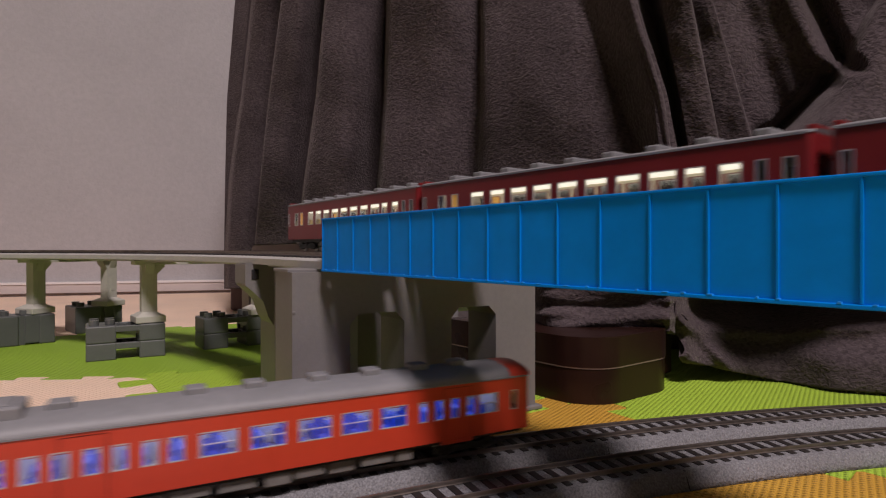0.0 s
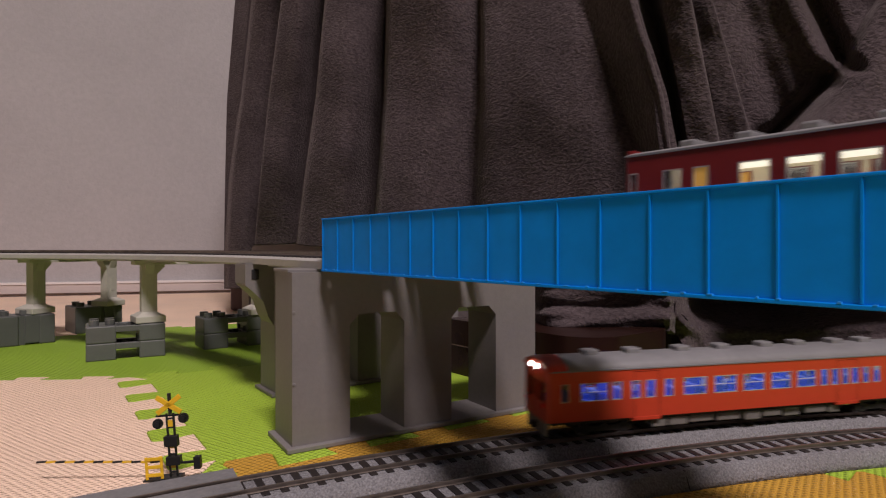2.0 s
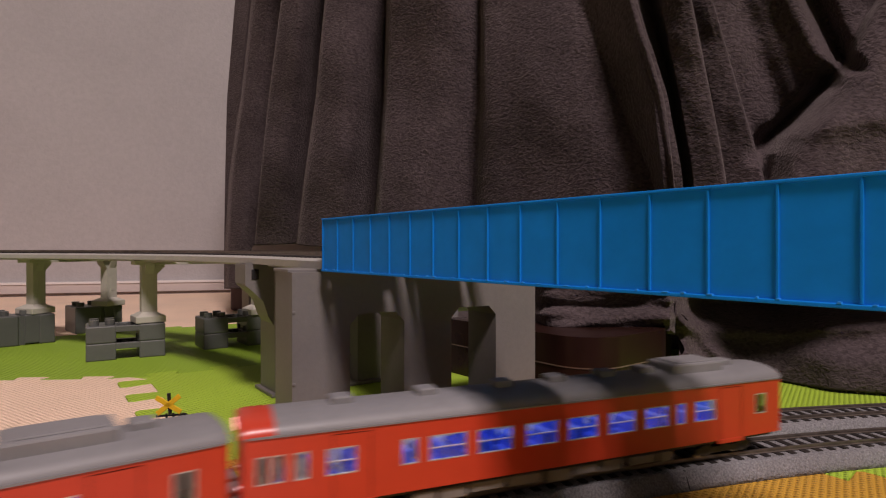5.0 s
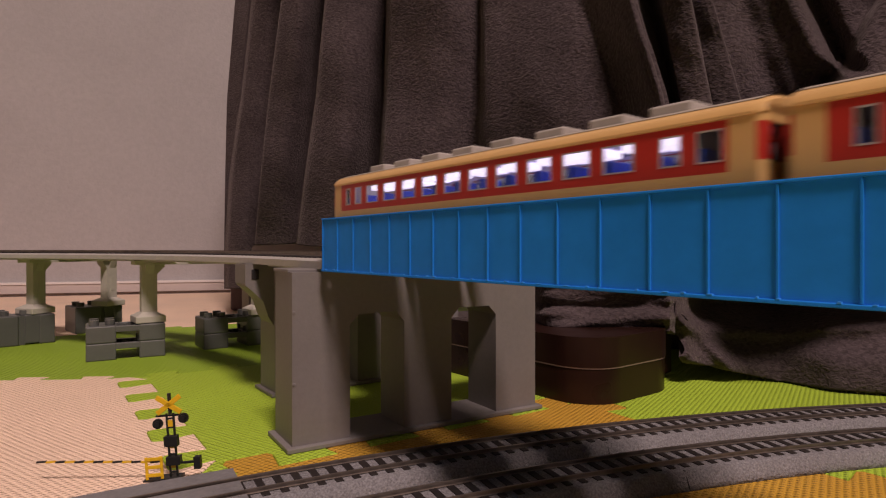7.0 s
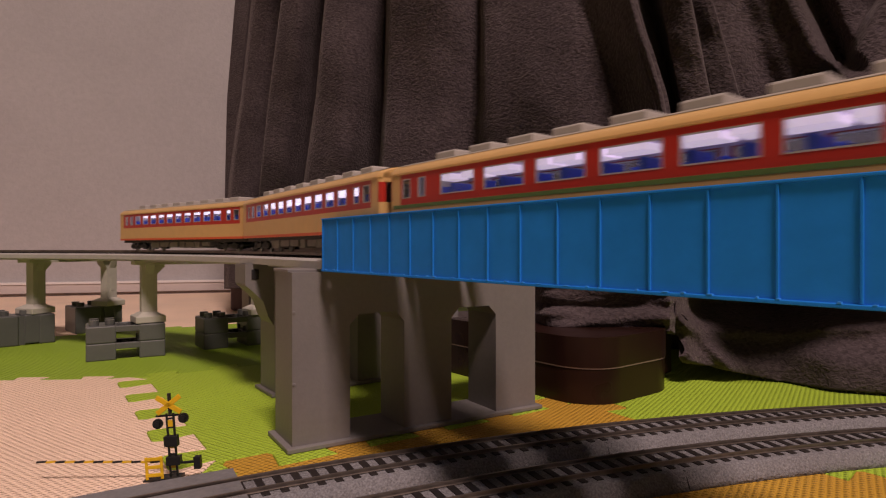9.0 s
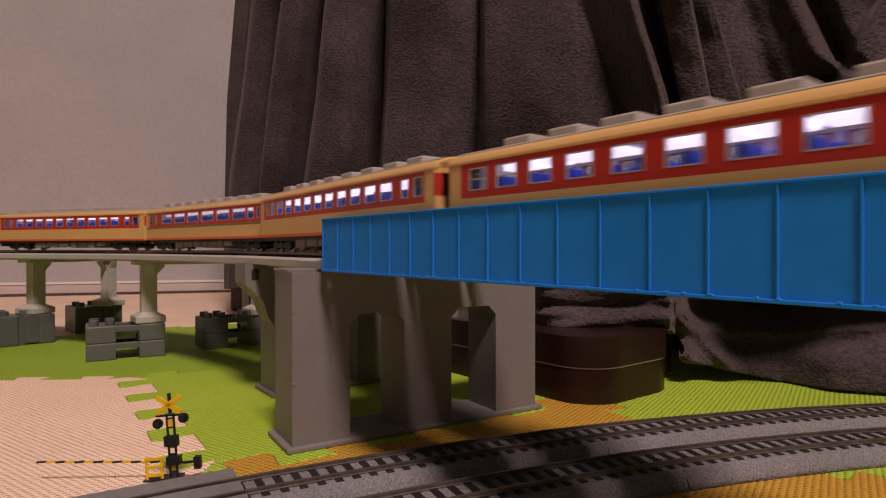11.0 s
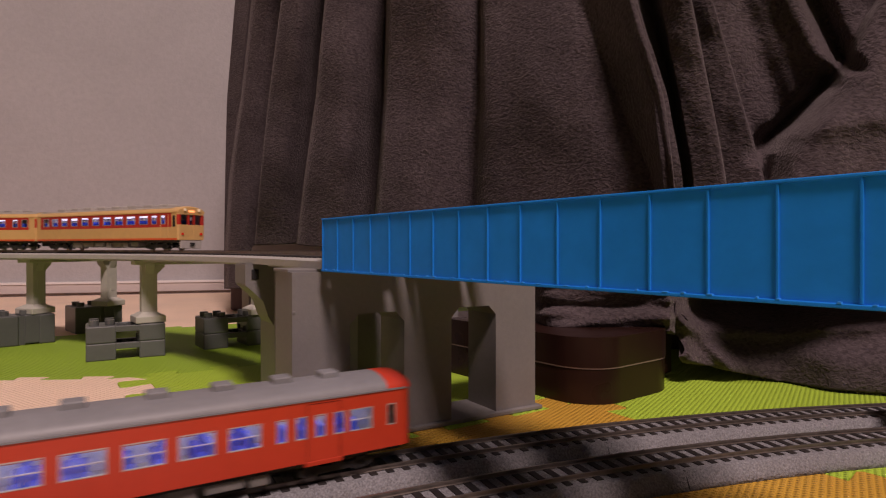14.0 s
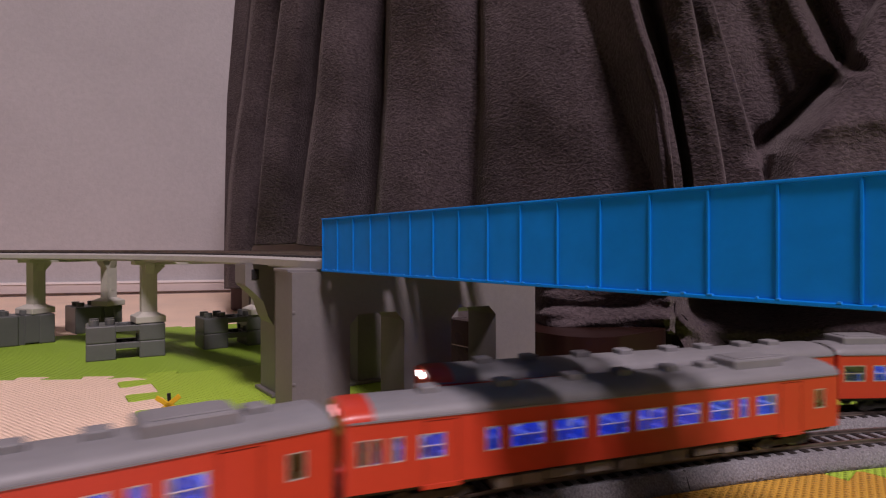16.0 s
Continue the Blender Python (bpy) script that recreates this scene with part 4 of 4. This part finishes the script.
    while x < half - 9:
        for y0, y1 in ((-8.6, -2.2), (2.2, 8.6)):
            box(b, x - 0.7, x + 0.7, y0, y1, 7.4, w0 + 2.6, 0.2)
            box(b, x - 2.6, x + 2.6, y0, y1, 7.4, w0 - 1.0, 0.2)
        x += 9.2
    part("seat_row", b, seat, root)
    for x in (-half + 12.0, half - 12.0):
        b = B()
        box(b, x - 0.3, x + 0.3, -8.8, 8.8, 7.4, eave - 0.5)
        part("partition", b, M_INNER, root)
    b = B()
    box(b, -half + 1.8, half - 1.8, -8.9, 8.9, eave - 0.5, eave - 0.1)
    part("cabin_ceiling", b, cabin, root)
    b = B()
    if broken:       # separate lamps along the cabin, some hanging lower than others
        dice = random.Random(11 + len(wins))
        x = -half + 14
        while x < half - 14:
            w = dice.uniform(5.0, 11.0)
            box(b, x, x + w, -led_w, led_w, w1 - led_drop * dice.uniform(0.0, 1.35), eave - 0.55)
            x += w + dice.choice((0.8, 1.6, 4.5))
    else:
        box(b, -half + 13, half - 13, -led_w, led_w, w1 - led_drop, eave - 0.55)
    part("light_strip", b, led, root, "glowing interior light strip")
    # underframe
    b = B()
    box(b, -half + 2, half - 2, -7.6, 7.6, 4.6, 6.05)
    part("underframe", b, M_BOGIE, root)
    rnd = random.Random(len(name) * 7 + int(half))
    x = -half + 38
    while x < half - 40:
        w = rnd.uniform(4, 11)
        for y in (-1, 1):
            b = B()
            ya, yb = sorted((y * 3.5, y * rnd.uniform(7.6, 8.6)))
            box(b, x, x + w, ya, yb, rnd.uniform(1.6, 2.6), 4.8, 0.3)
            part("equipment_box", b, M_UNDER, root)
        x += w + rnd.uniform(0.8, 2.4)
    for e in (-1, 1):
        xc = e * (half - 21)
        b = B()
        for y in (-1, 1):
            ya, yb = sorted((y * 5.8, y * 7.4))
            box(b, xc - 10.5, xc + 10.5, ya, yb, 1.6, 3.6, 0.3)
            for k in (-7, 7):
                box(b, xc + k - 1.7, xc + k + 1.7, min(ya, yb), max(ya, yb) + (0.5 if y > 0 else 0), 1.0, 4.4, 0.3)
            cyl(b, xc, y * 7.2, 3.2, 1.3, 1.0, "y", 12)
        box(b, xc - 2, xc + 2, -6, 6, 2.0, 4.6)
        bogie = part("bogie", b, M_BOGIE, root, "black moulded bogie frame")
        for k in (-7, 7):
            b = B()
            for y in (-4.7, 4.7):
                cyl(b, xc + k, y, 2.85, 2.85, 1.0, "y", 20)
            cyl(b, xc + k, 0, 2.85, 0.6, 9, "y", 8)
            part("wheelset", b, M_STEEL, bogie, "steel wheelset")
        b = B()
        xa, xb = sorted((e * (half - 3), e * (half + 1.6)))
        box(b, xa, xb, -1.1, 1.1, 2.6, 4.6, 0.2)
        part("coupler", b, M_BOGIE, root)
        b = B()
        xa, xb = sorted((e * (half - 0.3), e * (half + 0.9)))
        if e != cab:
            box(b, xa, xb, -2.2, 2.2, 6.4, 18.6, 0.3)
            part("gangway", b, M_UNDER, root, "grey gangway bellows")
        else:
            b.free()
    # roof fittings
    for c, w in vents:
        b = B()
        box(b, c - w / 2, c + w / 2, -unit_w, unit_w, eave + rise - 1.6, unit_top, 0.45)
        part("roof_vent", b, unit_mat or M_AC, root)
    if big_unit:
        c, w = big_unit
        b = B()
        box(b, c - w / 2, c + w / 2, -5.4, 5.4, 24.0, 27.8, 0.6)
        box(b, c - w / 2 + 2, c + w / 2 - 2, -4.4, 4.4, 27.6, 28.2, 0.3)
        part("cooling_unit", b, unit_mat or M_AC, root, "grey roof cooling unit")
    if cab and lights:
        for y in (-2.3, 2.3) if paint is M_RED else (-5.0, 5.0):
            b = B()
            z = 22.9 if paint is M_RED else 22.9
            cyl(b, cab * (half + 0.3), y, z, 0.8, 0.9, "x", 16)
            part("headlight", b, head, root, "glowing headlight")
        for y in (-6.6, 6.6):
            b = B()
            cyl(b, cab * (half + 0.15), y, 9.4 if paint is not M_RED else 11.0, 0.75, 0.7, "x", 14)
            part("tail_lamp", b, M_TAIL, root, "red tail lamp")
        b = B()
        xa, xb = sorted((cab * (half - 0.5), cab * (half + 0.35)))
        if paint is M_CREAM:
            box(b, xa, xb, -1.9, 1.9, 21.6, 22.7, 0.15)
            part("destination_sign", b, M_SIGN, root, "glowing orange destination sign")
            for y in (-hw, hw):
                b = B()
                xc, s = cab * (half - 3.4), (1 if y > 0 else -1)
                box(b, xc - 1.1, xc + 1.1, min(y, y + s * 0.1), max(y, y + s * 0.1), 13.4, 19.6, 0.04)
                part("cab_side_window", b, M_BLACK, root, "dark narrow cab window")
                b = B()
                xc = cab * (half - 11.5)
                box(b, xc - 3.4, xc - 3.1, min(y, y + s * 0.12), max(y, y + s * 0.12), 7.2, 20.2)
                box(b, xc + 3.1, xc + 3.4, min(y, y + s * 0.12), max(y, y + s * 0.12), 7.2, 20.2)
                part("door_seam", b, M_CREAM, root)
        else:
            box(b, xa, xb, -3.8, 3.8, 21.9, 23.8, 0.3)
            part("lamp_housing", b, paint, root)
        b = B()
        xa, xb = sorted((cab * (half - 1.5), cab * (half - 0.2)))
        box(b, xa, xb, -7.4, 7.4, 1.2, 6.0, 0.3)
        part("snow_plough", b, M_AC if paint is M_CREAM else M_UNDER, root, "grey obstacle guard")
    for ob in root.children_recursive:
        ob.data.transform(Matrix.Diagonal((1, 1, tall, 1)))
    return root


HALF_RED, HALF_CREAM, HALF_MAROON = 74.5, 69.6, 64.8


def row(text, sash_from=5.0):
    """Windows written as centre:width."""
    out = []
    for w in text.split():
        c, d = w.split(":")
        out.append((float(c), float(d), float(d) > sash_from))
    return out


# local +x points towards the right-hand way along the track, seen from inside the curve
W_CREAM = row("-57.4:2.6 -51.2:3.6 -43.1:6.2 -33.7:6.2 -24.3:6.2 -14.9:6.2 -5.5:6.2 3.9:6.3 13.4:6.4 23.0:6.6 32.6:6.6 42.1:6.6 52.3:3.7 59.0:4.2", 99)
W_CAB = row("-55.8:6.0 -46.5:6.2 -36.6:6.2 -26.5:6.4 -15.8:6.6 -5.1:6.6 5.6:7.2 16.5:7.4 27.4:7.6 38.5:7.6 47.6:4.4 55.2:3.6", 4.0)
W_GREEN = row("-59.0:3.6 -52.0:3.0 -37.6:12.6 -21.5:12.6 -5.4:12.6 10.7:12.6 26.6:12.6 42.0:11.8 52.6:5.4 59.4:2.6", 99)
W_MAROON = row("-62.1:2.1 -51.8:4.6 -44.9:3.5 -33.3:6.2 -23.9:6.3 -14.6:6.5 -5.2:6.8 4.1:6.9 13.7:7.0 23.3:6.8 32.8:7.2 40.7:4.5 48.8:4.8 55.2:2.3 60.6:2.5", 99)
W_REDCAB = row("-70.4:2.4 -67.3:2.3 -62.7:2.8 -54.5:6.2 -39.5:3.6 -30.4:9.0 -18.6:8.9 -6.2:8.8 5.6:8.7 17.4:8.3 28.7:7.6 36.8:2.9 45.3:7.2 66.0:4.0")
W_REDLONG = row("-68.1:7.8 -57.2:7.8 -49.3:3.4 -44.0:3.3 -38.4:3.3 -33.2:3.1 -27.4:3.3 -22.2:3.4 -13.3:8.4 -2.1:8.3 9.2:8.3 19.9:7.8 30.4:7.5 39.1:2.5 43.9:2.7 48.9:2.7 54.0:2.9 60.0:6.4 68.8:2.3")
W_REDEND = row("-68.6:2.4 -58.8:9.2 -50.9:3.4 -44.4:3.2 -39.1:3.5 -32.5:3.3 -22.8:8.6 -11.4:8.4 -0.3:8.2 10.5:8.0 20.9:7.6 28.4:3.0 33.0:2.9 37.4:2.8 41.6:2.9 46.3:2.7 51.0:2.7 60.5:6.7 69.3:6.2")
V_CAB = [(x, 5.0) for x in (-55, -34, -13, 3, 19.5, 33, 63)]
V_LONG = [(x, 5.0) for x in (-46, -18, -4, 13, 28, 43, 56)]
V_END = [(x, 5.0) for x in (-57.7, -41.9, -22.8, -6.6, 11.7, 26.1, 43.0, 56.0)]
VENTS_CREAM = [(x, 8.4) for x in (-50, -36, -22, -8, 7, 22, 37, 51)]
VENTS_MAROON = [(x, 3.6) for x in (-50, -37, -24, -11, 2, 15, 28, 41, 54)]

RED_LBL = "vermilion model railcar with grey roof"


def red_car(cab, unit, wins, vents, label, half=HALF_RED, head=M_HEAD, doors=((-54.5, 8.4), (57.0, 8.4))):
    k = half / HALF_RED
    wins = [(c * k, w * k, s) for c, w, s in wins]
    return railcar("red_railcar", label, "red railcars", half, wins, (12.2, 18.0), M_RED, M_ROOF, M_LEDLOW, M_SEATBLUE,
                   cab=cab, vents=vents, big_unit=unit, unit_mat=M_ROOF, roof_end=M_RED, led_drop=0.4, unit_top=27.2, unit_w=2.4, eave=22.0, rise=3.6, doors=doors, head=head, lights=head is not None)


# trains: cars from the end with the greatest s to the least
A_LEAD = red_car(1, (-62, 19), W_REDLONG, V_LONG, RED_LBL + " and lit blue interior", 77.0, None, ((-41.2, 9.0), (51.5, 9.0)))
A_REAR = red_car(-1, None, W_REDEND, V_END, RED_LBL + " and a lit white lamp", 77.0, M_HEAD, ((-41.8, 9.2), (39.5, 9.0)))
B_LEAD = red_car(-1, (49, 19), W_REDCAB, V_CAB, RED_LBL + " and lit white headlights", 77.7)
B_REAR = red_car(-1, (49, 19), W_REDCAB, V_CAB, RED_LBL + " and faint pink lamps", 77.7, M_HEADDIM)


def cream_car(cab, stripe, wins, label, led=M_LEDBLUE):
    k = HALF_CREAM / 67.3
    wins = [(c * k, w * k, s) for c, w, s in wins]
    return railcar("express_railcar", label, "express railcars", HALF_CREAM, wins, (14.9, 19.9), M_CREAM, M_CREAM, led, M_SEATBLUE,
                   band=M_BAND, sill=M_SILL, stripe=stripe, cab=cab, vents=VENTS_CREAM, unit_mat=M_AC, tall=1.05, eave=21.5, rise=3.6, unit_top=26.6, unit_w=4.6, led_drop=0.35, head=M_FOREHEAD, led_w=3.2, roof_end=M_CREAM, top_paint=M_CREAMROOF, broken=True, cabin=M_LILAC)


C_PLAIN = cream_car(0, None, W_CREAM, "cream and red express model railcar with lit windows")
C_GREEN = cream_car(0, M_STRIPE, W_GREEN, "cream and red express model railcar with a green stripe", M_LEDSOFT)
C_CAB = cream_car(1, None, W_CAB, "cream and red express model railcar with a lit driving cab")
CREAM = [C_PLAIN, copy_thing(C_PLAIN, pose(0, 0, 0)), C_GREEN, copy_thing(C_PLAIN, pose(0, 0, 0)), C_CAB]


M_FIRST = railcar("maroon_coach", "maroon model passenger coach with warm lit windows", "maroon coaches", HALF_MAROON, W_MAROON, (13.0, 19.4), M_MAROON, M_ROOF,
                  M_LEDWARM, M_SEATPALE, vents=VENTS_MAROON, unit_mat=M_ROOF, amber=-44.9, tall=1.03, eave=23.6, rise=1.5, unit_top=26.2, unit_w=6.6, led_drop=-0.3, led_w=4.0, cabin=M_WARMCABIN)
MAROON = [M_FIRST, copy_thing(M_FIRST, pose(0, 0, 0)), copy_thing(M_FIRST, pose(0, 0, 0))]


def interp(t, table):
    """Smooth monotone interpolation of (time, s) pairs."""
    if t <= table[0][0]:
        (t0, s0), (t1, s1) = table[0], table[1]
        return s0 + (s1 - s0) * (t - t0) / (t1 - t0)
    for i in range(len(table) - 1):
        (t0, s0), (t1, s1) = table[i], table[i + 1]
        if t <= t1 or i == len(table) - 2:
            m = (s1 - s0) / (t1 - t0)
            ma = (table[i][1] - table[i - 1][1]) / (table[i][0] - table[i - 1][0]) if i else m
            mb = (table[i + 2][1] - s1) / (table[i + 2][0] - t1) if i + 2 < len(table) else m
            ma, mb = (ma + m) / 2, (mb + m) / 2
            h = t1 - t0
            k = (t - t0) / h
            if k > 1:
                return s1 + mb * (t - t1)
            return (2 * k ** 3 - 3 * k ** 2 + 1) * s0 + (k ** 3 - 2 * k ** 2 + k) * h * ma + (3 * k ** 2 - 2 * k ** 3) * s1 + (k ** 3 - k ** 2) * h * mb


def on_track(point, s, base, z):
    p, _ = point(s - base)
    q, _ = point(s + base)
    c, _ = point(s)
    m = (p + q) / 2
    return m, q - p, z


def run(ob, point, table, shift, base, z, flip):
    rows = []
    for i in range(161):
        t = i / 10
        m, d, _ = on_track(point, interp(t, table) + shift, base, z)
        if flip:
            d = -d
        rows.append((t, pose(m.x * MM, m.y * MM, z * MM, 0, 0, math.degrees(math.atan2(d.y, d.x)))))
    walk(ob, rows)


LAP_FAR, LAP_NEAR = 2 * math.pi * R_FAR, 2 * math.pi * R_NEAR
# where the rear end of the outer train is, and the front end of the inner train
S_A = [(0.0, -553.0), (0.4, -493.0), (0.8, -423.0), (1.2, -360.0), (1.5, -314.0), (1.8, -266.0), (2.1, -217.0), (2.4, -167.0), (2.7, -118.0), (13.0, LAP_FAR - 763.0), (13.5, LAP_FAR - 672.0), (13.8, LAP_FAR - 621.0),
       (14.1, LAP_FAR - 579.0), (14.3, LAP_FAR - 550.0), (14.5, LAP_FAR - 515.0), (15.5, LAP_FAR - 349.0), (16.0, LAP_FAR - 273.0)]
S_B = [(0.0, 440.0), (3.0, -103.0), (3.5, -196.5), (3.8, -254.0), (4.0, -293.0), (4.2, -330.0), (5.2, -514.0), (6.0, -662.0), (13.6, -12.0 - LAP_NEAR), (14.5, -171.0 - LAP_NEAR), (15.0, -264.0 - LAP_NEAR), (15.5, -353.0 - LAP_NEAR), (16.0, -455.0 - LAP_NEAR)]
S_M = [(0.0, 129.6), (0.5, 73.4), (1.0, 19.0), (1.5, -35.0), (2.0, -90.0), (2.5, -143.0), (16.0, -1590.0)]
S_C = [(0.0, -870.0), (6.5, -62.0), (7.0, 1.0), (8.0, 126.0), (9.0, 250.0), (11.5, 572.0), (13.0, 768.0), (14.5, 963.0), (16.0, 1158.0)]


def motions():
    for car, k in ((A_LEAD, 1.5), (A_REAR, 0.5)):
        run(car, lambda s: loop_point(s, R_FAR), S_A, 157.0 * k, 55, 6.6, False)
    for car, k in ((B_LEAD, 0.5), (B_REAR, 1.5)):
        run(car, lambda s: loop_point(s, R_NEAR), S_B, 159.5 * k, 56, 6.6, False)
    for i, car in enumerate(MAROON):
        run(car, lambda s: upper_point(s, 33.0), S_M, -132.5 * (i + 0.5), 44, 66.0, True)
    for i, car in enumerate(CREAM):
        run(car, upper_point, S_C, -142.0 * (i + 0.5), 46, 66.0, True)


motions()
